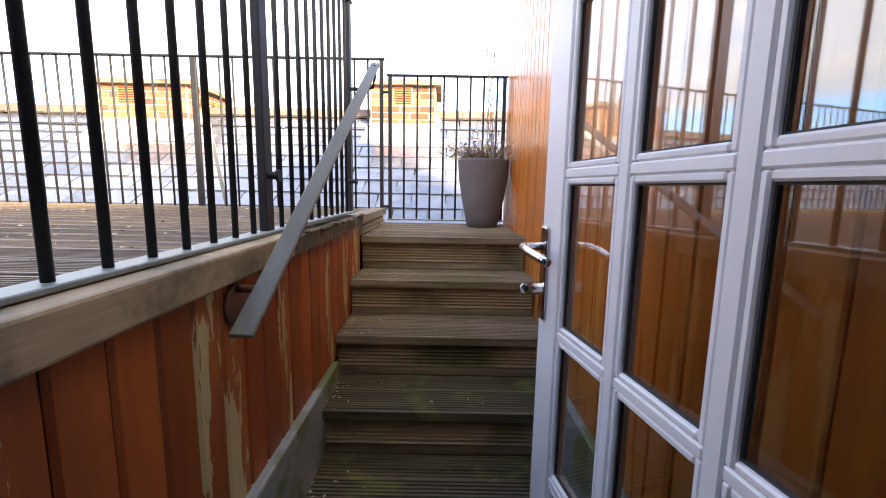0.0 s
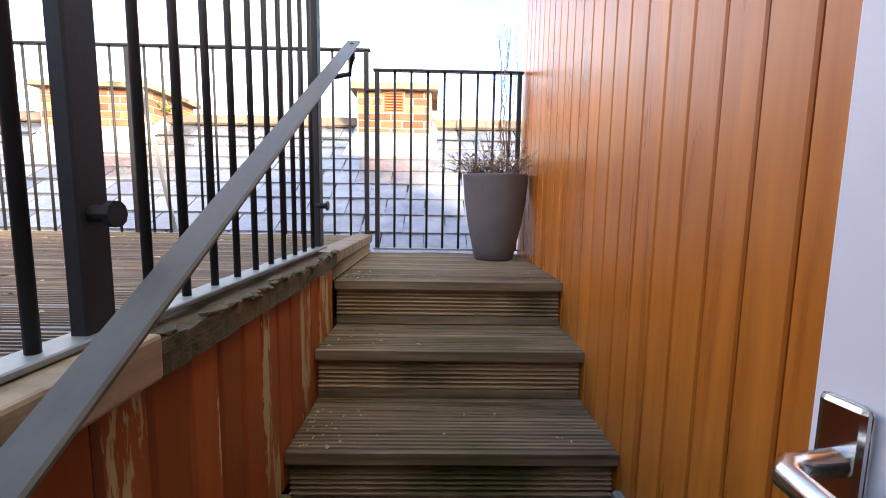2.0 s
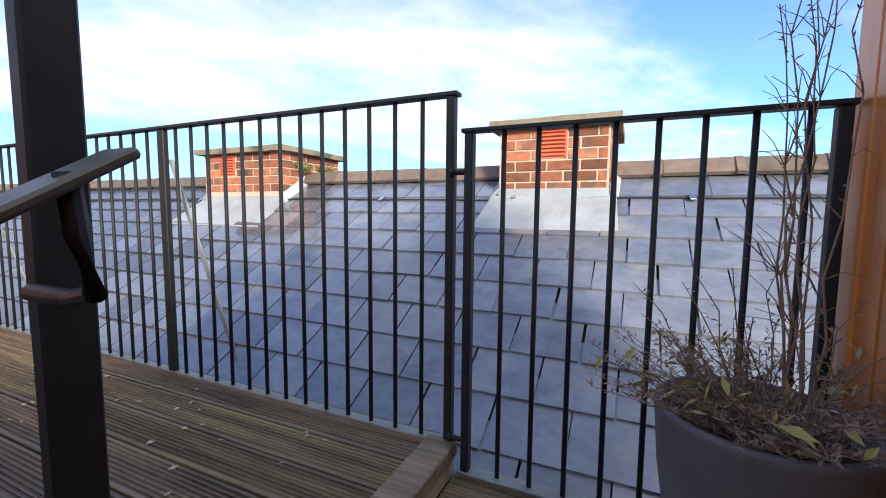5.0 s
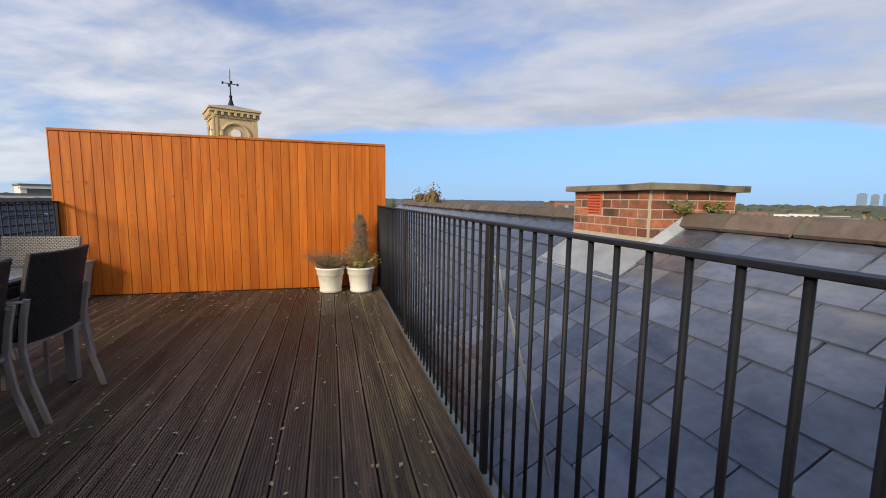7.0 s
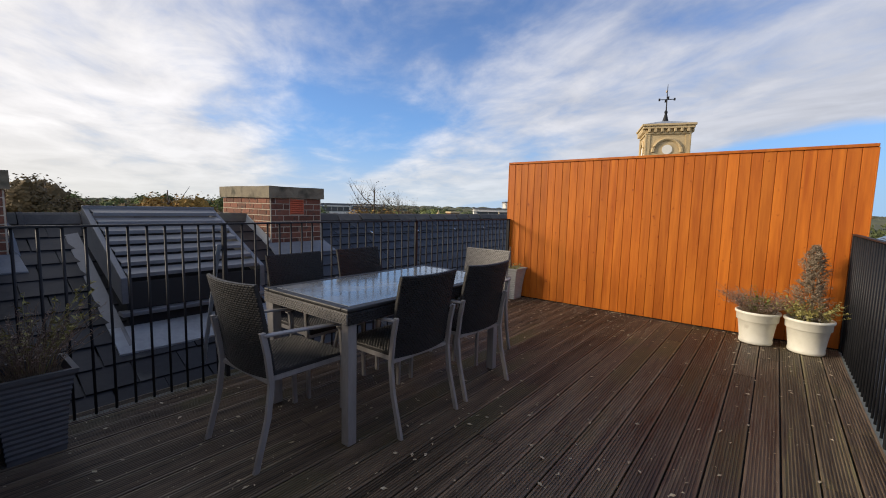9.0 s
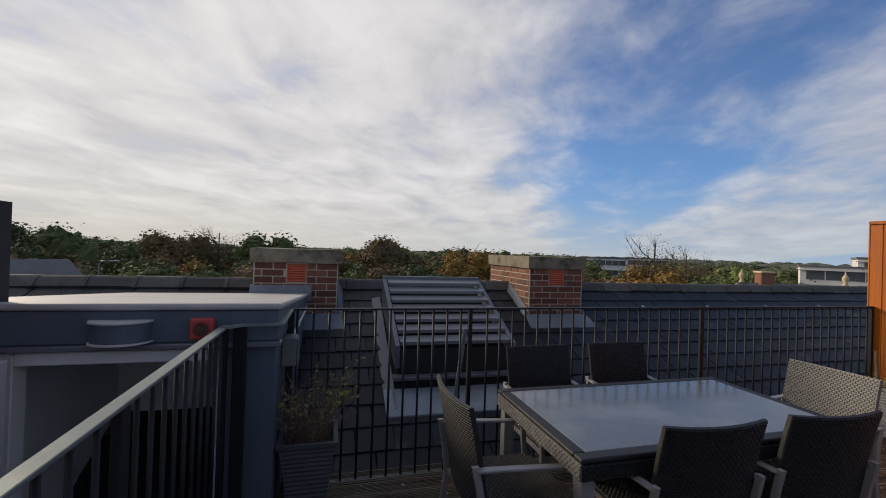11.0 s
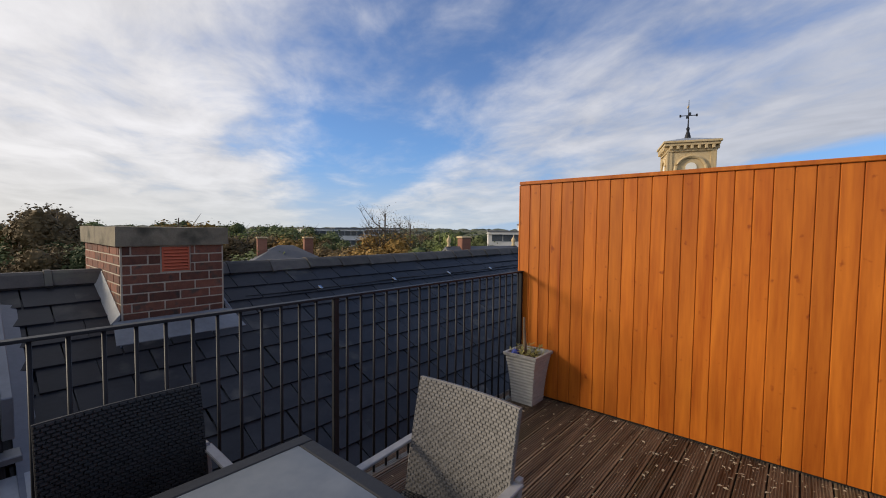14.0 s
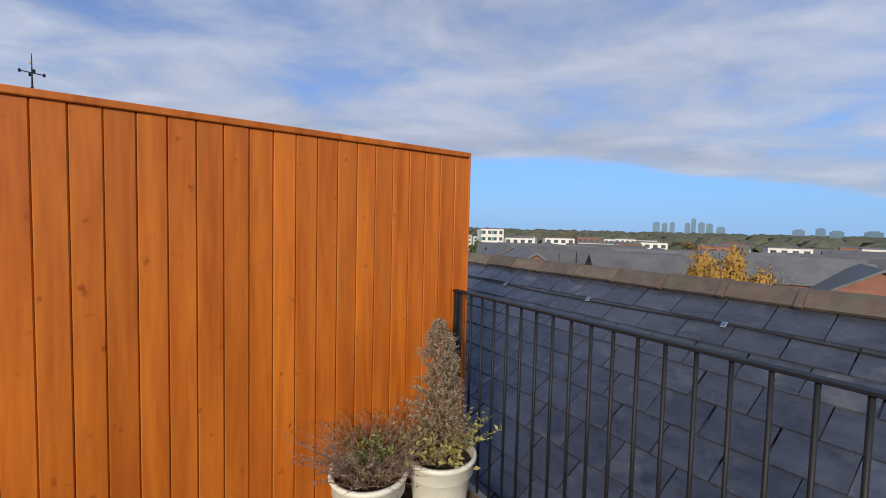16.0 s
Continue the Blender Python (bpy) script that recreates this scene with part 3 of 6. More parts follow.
part("upstand", box_bm(DX - 0.06, DY - 2.55, 0.90, 0.30, DY - 2.51, 1.075, 0.004), M["lead_dark"], dorm, "grey lead upstand against the chimney")
part("roof", bevel_all(sloped(DX - 0.03, 1.42, DY - 2.51, DY + 0.035, 1.166, 1.20), 0.012, 2), M["membrane"], dorm, "pale grey flat roof membrane")
frame_w = thing("door_frame", "white painted timber door frame", "door frame", kind="structure")
for x0, x1, y1 in ((-0.033, 0.045, DY - 0.18), (0.835, 0.915, DY - 0.02)):
    part("jamb", box_bm(x0, y1 - 0.10, FLOOR_Z, x1, y1, 0.97, 0.005), M["white_paint"], frame_w)
part("head", box_bm(0.046, DY - 0.12, 0.91, 0.834, DY - 0.02, 0.97, 0.005), M["white_paint"], frame_w)


# ---------- roofs ----------
def slate_mesh(name, mat, w, length):
    bm = bmesh.new()
    t = 0.014
    vs = box(bm, -w / 2, -length, -t, w / 2, 0.0, 0.0)
    return mesh_of(name, bm, mat)


def ridge_mesh(mat, length=0.46):
    bm = bmesh.new()
    rings = []
    for x, s in ((0, 1.0), (length - 0.05, 1.0), (length - 0.045, 1.16), (length, 1.16)):
        out = [(0.135 * s, -0.075), (0.06 * s, 0.012 * s), (0.025 * s, 0.03 * s), (-0.025 * s, 0.03 * s), (-0.06 * s, 0.012 * s), (-0.135 * s, -0.075)]
        inn = [(a * 0.85, b - 0.02) for a, b in reversed(out)]
        rings.append([(x, a, b) for a, b in out + inn])
    loft(bm, rings)
    return mesh_of("ridge_tile", bm, mat)


def slate_roof(name, label, ridge_y, top, pitch, sign, eave_y, x0, x1, pick, mat, ridge_mat, back=2.6):
    """sign: +1 where the slope falls towards -y (the far roof), -1 where it falls towards +y."""
    roof = thing(name, label, "roof", kind="structure")
    ang = math.atan(pitch)
    gauge, width = 0.235, 0.305
    length = abs(ridge_y - eave_y) / math.cos(ang)
    # slope frame: u along x, v up the slope, n outwards
    v = Vector((0, sign * math.cos(ang), math.sin(ang)))
    nrm = Vector((0, -sign * math.sin(ang), math.cos(ang)))
    u = v.cross(nrm)
    base = Matrix(((u.x, v.x, nrm.x, 0), (u.y, v.y, nrm.y, ridge_y), (u.z, v.z, nrm.z, top), (0, 0, 0, 1)))
    me = slate_mesh("slate", mat, width - 0.009, 0.36)
    sheened = [slate_mesh("slate", M[k], width - 0.009, 0.36) for k in ("slate_mid_sheen", "slate_pale_sheen")] if sign > 0 else []
    rest = bmesh.new()
    r = 0
    d = 0.02
    while d < length + 0.1:
        off = (r % 2) * width / 2
        k = 0
        x = x0 + off
        while x < x1:
            m = base @ Matrix.Translation((x * u.x + rnd.uniform(-0.004, 0.004), -d + rnd.uniform(-0.004, 0.004), 0.012)) @ pose(0, 0, 0, -3.0 + rnd.uniform(-0.4, 0.4), rnd.uniform(-0.3, 0.3), rnd.uniform(-0.5, 0.5))
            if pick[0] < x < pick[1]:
                sheen = 1.0 + (x + 1.0) / 3.4 + rnd.uniform(-0.22, 0.22)      # paler towards +x, the slope's sky sheen put into the colour
                piece("slate", (me if sheen < 0.33 else sheened[0] if sheen < 0.72 else sheened[1]) if sheened else me, roof, m)
            else:
                box(rest, -width / 2 + 0.0035, -0.36, -0.010, width / 2 - 0.0035, 0, 0, m)
            x += width
        d += gauge
        r += 1
    tagged(part("slate_field", rest, mat, roof), kind="stuff")
    bm = bmesh.new()
    xa, xb = x0 - 0.3, x1 + 0.3
    ye, yb = eave_y - sign * 0.25, ridge_y + sign * back
    ze, zb = top - pitch * abs(ridge_y - ye), top - pitch * back
    loft(bm, [[(x, ye, ze - 0.03), (x, ridge_y, top - 0.02), (x, yb, zb - 0.02), (x, yb, zb - 3.0), (x, ye, ze - 3.0)] for x in (xa, xb)])
    part("roof_deck", bm, M["under"], roof)
    bm = bmesh.new()
    loft(bm, [[(x, ridge_y, top - 0.012), (x, yb, zb - 0.012), (x, yb, zb - 0.02), (x, ridge_y, top - 0.02)] for x in (xa, xb)])
    part("back_slope", bm, mat, roof)
    rm = ridge_mesh(ridge_mat)
    x = x0
    while x < x1:
        piece("ridge_tile", rm, roof, pose(x, ridge_y, top + 0.055, rnd.uniform(-2, 2), rnd.uniform(-0.8, 0.8), rnd.uniform(-1, 1)))
        x += 0.463
    return roof


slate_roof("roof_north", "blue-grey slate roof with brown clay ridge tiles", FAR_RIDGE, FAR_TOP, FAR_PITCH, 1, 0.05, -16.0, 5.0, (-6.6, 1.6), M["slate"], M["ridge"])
slate_roof("roof_south", "dark shaded slate roof with grey ridge tiles", NEAR_RIDGE, NEAR_TOP, NEAR_PITCH, -1, -3.75, -16.0, 5.0, (-6.2, 0.2), M["slate_shaded"], M["ridge_dark"])


# ---------- railings ----------
def railing(name, label, p0, p1, top, bottom, posts, bar_pitch=0.1, bar_r=0.0075, base=True, post_w=0.045, first=None, top_mat="steel", thin=()):
    """A steel railing from p0 to p1 (x, y), with posts at the given distances."""
    a, b = Vector((*p0, 0)), Vector((*p1, 0))
    d = (b - a).normalized()
    length = (b - a).length
    rl = thing(name, label, "railing")
    rl.matrix_basis = Matrix.Translation((p0[0], p0[1], 0)) @ Matrix.Rotation(math.atan2(d.y, d.x), 4, "Z")
    bm = bmesh.new()
    flat(bm, (0, 0, top - 0.006), (length, 0, top - 0.006), 0.040, 0.012)
    part("top_rail", bevel_all(bm, 0.002), M[top_mat], rl)
    if base:
        bm = bmesh.new()
        flat(bm, (0, 0, bottom + 0.006), (length, 0, bottom + 0.006), 0.05, 0.010)
        part("bottom_rail", bevel_all(bm, 0.002), M["base_rail"], rl, "grey galvanised flat rail")
    bm = bmesh.new()
    tube(bm, [(0, 0, bottom + 0.011), (0, 0, top - 0.012)], bar_r, 8)
    me = mesh_of("bar", bm, M["steel"], True)
    s = bar_pitch if first is None else first
    while s < length - 0.03:
        if all(abs(s - p) > 0.03 for p in posts):
            piece("bar", me, rl, pose(s, 0, 0))
        s += bar_pitch
    bm = bmesh.new()
    box(bm, -post_w / 2, -0.012, bottom, post_w / 2, 0.012, top - 0.0125)
    me = mesh_of("post", bevel_all(bm, 0.003), M["steel"])
    slim = mesh_of("post", bevel_all(box_bm(-0.013, -0.016, bottom, 0.013, 0.016, top - 0.0125), 0.003), M["steel"])
    for p in posts:
        end = p in thin or post_w < 0.05 and (p < 0.1 or p > length - 0.1)
        piece("post", slim if end else me, rl, pose(min(max(p, post_w / 2), length - post_w / 2), 0, 0))
    return rl


north_rail = railing("railing", "black painted steel railing along the deck edge", (SCREEN_X + 0.02, 0.0), (0.004, 0.0), 1.10, -0.012,
                     (0.02, 2.10, 4.07, 5.46), 0.1, first=0.06)
south_rail = railing("railing", "black painted steel railing before the shaded roof", (SCREEN_X + 0.02, DECK_S + 0.01), (-0.29, DECK_S + 0.01), 1.107, -0.012,
                     (0.02, 2.0, 4.0, 5.18), 0.0975, post_w=0.034, first=0.0702, thin=(4.0,))
low_rail = railing("railing", "black painted steel railing across the landing end", (0.023, -0.012), (0.915, -0.012), 0.985, -0.085, (0.0, 0.88), 0.0985, first=0.028)
# top rail in pale galvanised grey: its wet sky reflection put into the colour
stair_rail = railing("railing", "black painted steel railing beside the steps", (-0.048, -3.072), (-0.048, -0.932), 1.10, 0.023,
                     (0.02, 1.042, 2.112), 0.0977, 0.0078, True, 0.0505, 0.0772, "base_rail")
for parent, x, y0, y1, z1 in ((north_rail, 4.07, 0.015, 0.31, -0.06), (north_rail, 2.10, 0.015, 0.31, -0.06), (south_rail, 4.0, -0.015, -0.33, 0.02)):
    bm = bmesh.new()
    flat(bm, (x + 0.028, y0, 0.96), (x + 0.034, y1, z1), 0.03, 0.008, (0, 1, 0))
    part("brace", bevel_all(bm, 0.002), M["lead"], parent, "pale weathered diagonal brace")

inv = south_rail.matrix_basis.inverted()
bm = bmesh.new()
for p0, p1 in (((-0.300, -3.595, 1.101), (-0.300, -3.075, 1.101)), ((-0.318, -3.075, 1.1005), (-0.13, -3.055, 1.1005)), ((-0.13, -3.055, 1.101), (-0.052, -2.985, 1.101))):
    flat(bm, inv @ Vector(p0), inv @ Vector(p1), 0.036, 0.011)
part("corner_rail", bm, M["base_rail"], south_rail, "flat rail returning round the stair head")
for x, y, w in ((-0.300, -3.585, 0.022), (-0.115, -3.062, 0.030)):
    part("post", box_bm(x - w, y - 0.012, 0.0, x + w, y + 0.012, 1.093, 0.003), M["steel"], south_rail, "", inv)
for zz in (0.86, 0.02):
    bm = bmesh.new()
    tube(bm, [(-0.030, 0.0, zz), (0.028, 0.0, zz)], 0.009, 10)
    tube(bm, [(0.020, 0.0, zz), (0.034, 0.0, zz)], 0.015, 10)
    tube(bm, [(-0.040, 0.0, zz), (-0.026, 0.0, zz)], 0.015, 10)
    part("clamp_bolt", bm, M["steel"], low_rail)

# small fittings on the stair railing
for yy in (-2.033, -0.98):
    bm = bmesh.new()
    tube(bm, [(-0.05, yy, 0.19), (-0.008, yy, 0.19)], 0.011, 10)
    tube(bm, [(-0.012, yy, 0.19), (-0.004, yy, 0.19)], 0.018, 10)
    part("bolt", bm, M["steel"], stair_rail, "", stair_rail.matrix_basis.inverted())

hand = thing("handrail", "sloping flat metal handrail on two brackets", "handrail")
bm = bmesh.new()
flat(bm, (0.083, -2.475, -0.122), (0.096, -0.972, 0.790), 0.048, 0.010, (0, -0.52, 0.85))
part("bar", bevel_all(bm, 0.003), M["handrail"], hand)
bm = bmesh.new()
tube(bm, [(0.002, -2.334, -0.064), (0.05, -2.334, -0.064), (0.083, -2.334, -0.042)], 0.009, 10)
part("bracket", bm, M["rust"], hand, "rusty lower bracket", None, True)
bm = bmesh.new()
lathe(bm, [(0.001, 0.0), (0.046, 0.0), (0.049, 0.004), (0.045, 0.009), (0.02, 0.011), (0.001, 0.011)], 24, Matrix.Translation((0.001, -2.334, -0.100)) @ pose(0, 0, 0, 0, 90, 0))
part("wall_plate", bm, M["rust"], hand, "round rusty wall plate", None, True)
bm = bmesh.new()
tube(bm, [(-0.035, -0.99, 0.66), (0.03, -0.99, 0.66), (0.085, -0.995, 0.67), (0.098, -1.01, 0.72), (0.098, -1.015, 0.77)], 0.009, 10)
part("bracket", bm, M["steel"], hand, "bent upper bracket", None, True)


# ---------- chimneys ----------
def chimney(label, x0, x1, y0, y1, z_low, z_top, cap_over, cap_t, face, apron_from, roof_z, brick="brick", lead="lead", vent=0.0):
    """A brick stack; face: -1 where its louvred front looks towards -y, +1 towards +y. roof_z: the slope's height by y."""
    ch = thing("chimney", label, "chimney")
    zc = z_top - cap_t
    part("core", box_bm(x0 - 0.007, y0 - 0.007, z_low - 0.3, x1 + 0.007, y1 + 0.007, zc), M["mortar"], ch)
    front = y0 if face < 0 else y1
    mid = (x0 + x1) / 2 + vent
    lw, lh = 0.20, 0.20
    l0, l1, lz1 = mid - lw / 2, mid + lw / 2, zc - 0.012
    course = 0.075
    full = mesh_of("brick", box_bm(-0.1065, -0.012, -0.0325, 0.1065, 0.012, 0.0325, 0.003), M[brick])
    half = mesh_of("brick", box_bm(-0.051, -0.012, -0.0325, 0.051, 0.012, 0.0325, 0.003), M[brick])
    n = int(round((zc - z_low) / course))
    for c in range(n):
        z = zc - course * (c + 0.5)
        for fx, fy, ex, ey, turn, is_front in ((x0, front, x1, front, 0, True), (x0, y0, x0, y1, 90, False), (x1, y0, x1, y1, 90, False)):
            length = math.hypot(ex - fx, ey - fy)
            s = 0.0
            odd = (c + (turn // 90)) % 2
            first = True
            while s < length - 0.02:
                want = 0.225 if not (first and odd) else 0.1125
                first = False
                span = min(want, length - s)
                cx = s + span / 2
                px, py = fx + (ex - fx) * cx / length, fy + (ey - fy) * cx / length
                s += want
                if is_front and l0 - span / 2 < px < l1 + span / 2 and z > lz1 - lh - 0.02:
                    # cut the brick at the louvre's edges
                    a, b = px - span / 2, px + span / 2
                    for a2, b2 in ((a, min(b, l0 - 0.006)), (max(a, l1 + 0.006), b)):
                        if b2 - a2 > 0.03:
                            piece("brick", full, ch, pose((a2 + b2) / 2, py, z, 0, 0, 0) @ Matrix.Diagonal(((b2 - a2 - 0.012) / 0.213, 1, 1, 1)))
                    continue
                me, base = (full, 0.213) if span > 0.15 else (half, 0.102)
                piece("brick", me, ch, pose(px, py + rnd.uniform(-0.002, 0.002), z, 0, 0, turn) @ Matrix.Diagonal(((span - 0.012) / base, 1, 1, 1)))
    lou = part("louvre", box_bm(l0, front - 0.010, lz1 - lh, l1, front + 0.010, lz1), M["terracotta"], ch, "terracotta louvre vent")
    bm = bmesh.new()
    box(bm, -lw / 2 + 0.012, -0.012, -0.006, lw / 2 - 0.012, 0.008, 0.004)
    sl = mesh_of("slat", bm, M["terracotta"])
    for k in range(7):
        piece("slat", sl, lou, pose(mid, front + face * 0.014, lz1 - 0.02 - k * (lh - 0.03) / 6.3, face * 28))
    for a, b in ((l0, l0 + 0.013), (l1 - 0.013, l1)):
        part("edge", box_bm(a, front - 0.018, lz1 - lh, b, front + 0.018, lz1), M["terracotta"], lou)
    bm = box_bm(x0 - cap_over, y0 - cap_over, zc, x1 + cap_over, y1 + cap_over, z_top)
    bmesh.ops.subdivide_edges(bm, edges=bm.edges[:], cuts=4, use_grid_fill=True)
    for v in bm.verts:
        v.co += Vector((noise.noise(v.co * 6), noise.noise(v.co * 6 + Vector((9, 0, 0))), noise.noise(v.co * 5 + Vector((0, 7, 0))))) * 0.008
    part("cap", bm, M["stone_cap"], ch, "worn mossy stone cap slab")
    # lead work
    part("flashing", box_bm(x0 - 0.016, y0 - 0.016, z_low - 0.35, x1 + 0.016, y1 + 0.016, z_low - 0.005, 0.004), M[lead], ch, "grey lead flashing")
    bm = bmesh.new()
    ya, yb = front + face * 0.016, front + face * apron_from
    loft(bm, [[(x0 - 0.06 - k, yy, roof_z(yy) + 0.045 - 0.02 * e), (x1 + 0.06 + k, yy, roof_z(yy) + 0.045 - 0.02 * e), (x1 + 0.06 + k, yy, roof_z(yy) + 0.02 - 0.02 * e), (x0 - 0.06 - k, yy, roof_z(yy) + 0.02 - 0.02 * e)] for yy, k, e in ((ya, 0.0, 0), (yb, 0.03, 0.5))])
    part("apron", bm, M[lead], ch, "pale lead apron")
    for xs, xo in ((x0 - 0.016, -0.06), (x1 + 0.016, 0.06)):
        bm = bmesh.new()
        loft(bm, [[(xs, yy, roof_z(yy) + 0.10), (xs + xo, yy, roof_z(yy) + 0.03), (xs + xo, yy, roof_z(yy) + 0.012), (xs, yy, roof_z(yy) + 0.06)] for yy in (front + face * 0.02, (FAR_RIDGE if face < 0 else NEAR_RIDGE) + face * 0.06)])
        part("soaker", bm, M[lead], ch)
    return ch


chimney("red brick chimney with stone slab and louvre, on the sunlit roof", -0.41, 0.33, 1.82, 2.65, 0.915, 1.39, 0.075, 0.06, -1, 0.36, far_z)
chimney("broad red brick chimney with stone slab and weeds on top", -3.55, -2.53, 1.77, 2.60, 0.88, 1.337, 0.075, 0.05, -1, 0.36, far_z, vent=-0.18)
chimney("dark brick chimney with thick stone cap beside the stair head", -0.60, 0.265, -6.93, -5.66, 0.75, 1.47, 0.04, 0.15, 1, 0.26, near_z, "brick_dark", "lead_dark")
chimney("dark brick chimney with thick stone cap beside the ventilator", -3.685, -2.95, -6.93, -5.62, 0.74, 1.47, 0.04, 0.15, 1, 0.26, near_z, "brick_dark", "lead_dark")


# ---------- roof ventilator, lead and fittings on the south roof ----------
def ventilator():
    v = thing("roof_ventilator", "large grey metal louvred roof ventilator box", "ventilator")
    x0, x1 = -2.30, -1.115
    ya, za, yb, zb = -5.70, 1.165, -4.60, 0.62
    bm = bmesh.new()
    loft(bm, [[(x, ya, za - 0.13), (x, yb - 0.02, zb - 0.13), (x, yb, 0.36), (x, -4.55, 0.15), (x, -6.0, 0.55), (x, -6.0, 1.03)] for x in (x0 + 0.04, x1 - 0.04)])
    part("body", bm, M["dark"], v)
    for x in (x0, x1 - 0.045):
        bm = bmesh.new()
        loft(bm, [[(xx, ya - 0.03, za + 0.01), (xx, yb + 0.02, zb + 0.01), (xx, yb + 0.02, zb - 0.20), (xx, ya - 0.03, za - 0.30)] for xx in (x, x + 0.045)])
        part("side_cheek", bevel_all(bm, 0.004), M["louvre"], v)
    d = Vector((0, yb - ya, zb - za)).normalized()
    up = Vector((0, -d.z, d.y))
    if up.z < 0:
        up = -up
    length = math.hypot(yb - ya, zb - za)
    bm = bmesh.new()
    w = (x1 - x0 - 0.10) / 2
    loft(bm, [[(x, -0.03, 0.008), (x, 0.112, -0.004), (x, 0.117, -0.034), (x, 0.112, -0.036), (x, 0.105, -0.011), (x, -0.03, 0.0)] for x in (-w, w)])
    me = mesh_of("slat", bm, M["louvre"])
    rot = pose(0, 0, 0, -7, 0, 0)
    for i in range(7):
        p = Vector(((x0 + x1) / 2, ya, za)) + d * (0.05 + i * (length - 0.10) / 6.4)
        piece("slat", me, v, Matrix.Translation(p) @ rot)
    part("head_bar", box_bm(x0, ya - 0.05, za - 0.05, x1, ya + 0.0, za + 0.022, 0.004), M["louvre"], v)
    part("front_panel", box_bm(x0 + 0.046, yb - 0.01, 0.37, x1 - 0.046, yb + 0.012, zb - 0.03, 0.003), M["dark"], v, "dark lower front panel")
    part("sill", box_bm(x0 - 0.02, yb - 0.02, 0.33, x1 + 0.02, yb + 0.10, 0.362, 0.004), M["louvre"], v)
    for x, xo in ((x0, -0.10), (x1, 0.10)):
        bm = bmesh.new()
        loft(bm, [[(x, yy, near_z(yy) + 0.05), (x + xo, yy, near_z(yy) + 0.03), (x + xo, yy, near_z(yy) + 0.01), (x, yy, near_z(yy) + 0.02)] for yy in (-4.35, -5.95)])
        part("side_flashing", bm, M["louvre"], v)
    bm = bmesh.new()
    loft(bm, [[(x0 - 0.10, yy, near_z(yy) + 0.045), (x1 + 0.10, yy, near_z(yy) + 0.045), (x1 + 0.10, yy, near_z(yy) + 0.02), (x0 - 0.10, yy, near_z(yy) + 0.02)] for yy in (-4.56, -4.28)])
    part("apron", bm, M["lead"], v, "shiny lead apron")
    return v


ventilator()

alarm = thing("alarm_sounder", "red square alarm sounder on the fascia", "alarm", pose(0.055, DY + 0.02, 1.083))
part("box", box_bm(-0.052, 0, -0.05, 0.052, 0.05, 0.05, 0.008, 2), M["red_plastic"], alarm)
bm = bmesh.new()
lathe(bm, [(0.022, 0.05), (0.032, 0.05), (0.034, 0.056), (0.022, 0.056)], 24, pose(0, 0, 0, -90, 0, 0))
part("ring", bm, M["rust"], alarm, "dark red ring")
bm = bmesh.new()
lathe(bm, [(0.002, 0.05), (0.013, 0.05), (0.012, 0.058), (0.002, 0.058)], 16, pose(0, 0, 0, -90, 0, 0))
part("button", bm, M["rust"], alarm)

lamp = thing("bulkhead_light", "white half-round bulkhead light on the fascia", "light", pose(0.40, DY + 0.02, 1.07))
for zz, nm in ((0.047, "top_rim"), (-0.05, "bottom_rim")):
    bm = bmesh.new()
    ring = [(0.13 * math.cos(a), 0.11 * math.sin(a)) for a in [math.pi * k / 18 for k in range(19)]]
    loft(bm, [[(x, yy, z) for x, yy in ring] for z in (zz, zz + 0.008)])
    part(nm, bm, M["white_plastic"], lamp)
bm = bmesh.new()
ring = [(0.122 * math.cos(a), 0.10 * math.sin(a)) for a in [math.pi * k / 18 for k in range(19)]]
loft(bm, [[(x, yy, z) for x, yy in ring] for z in (-0.042, 0.047)])
part("diffuser", bm, M["grey_clad"], lamp, "grey lamp body")

jb = thing("junction_box", "grey plastic junction box on the stair head wall", "junction box")
part("box", box_bm(DX - 0.085, -3.51, 0.80, DX - 0.002, -3.38, 0.965, 0.008, 2), M["grey_plastic"], jb)
part("cover", box_bm(DX - 0.094, -3.502, 0.808, DX - 0.086, -3.388, 0.957, 0.003), M["grey_plastic"], jb)
pipe = thing("conduit", "thin white sloping conduit on the stair head wall", "conduit")
bm = bmesh.new()
tube(bm, [(DX - 0.02, -3.515, 0.885), (DX - 0.02, -5.46, 0.845), (DX - 0.02, -5.52, 0.86)], 0.011, 8)
part("tube", bm, M["white_plastic"], pipe, "", None, True)
for yy, zz in ((-3.8, 0.879), (-4.4, 0.867), (-5.0, 0.854), (-5.4, 0.846)):
    part("clip", box_bm(DX - 0.032, yy - 0.012, zz - 0.016, DX - 0.001, yy + 0.012, zz + 0.016, 0.002), M["white_plastic"], pipe)

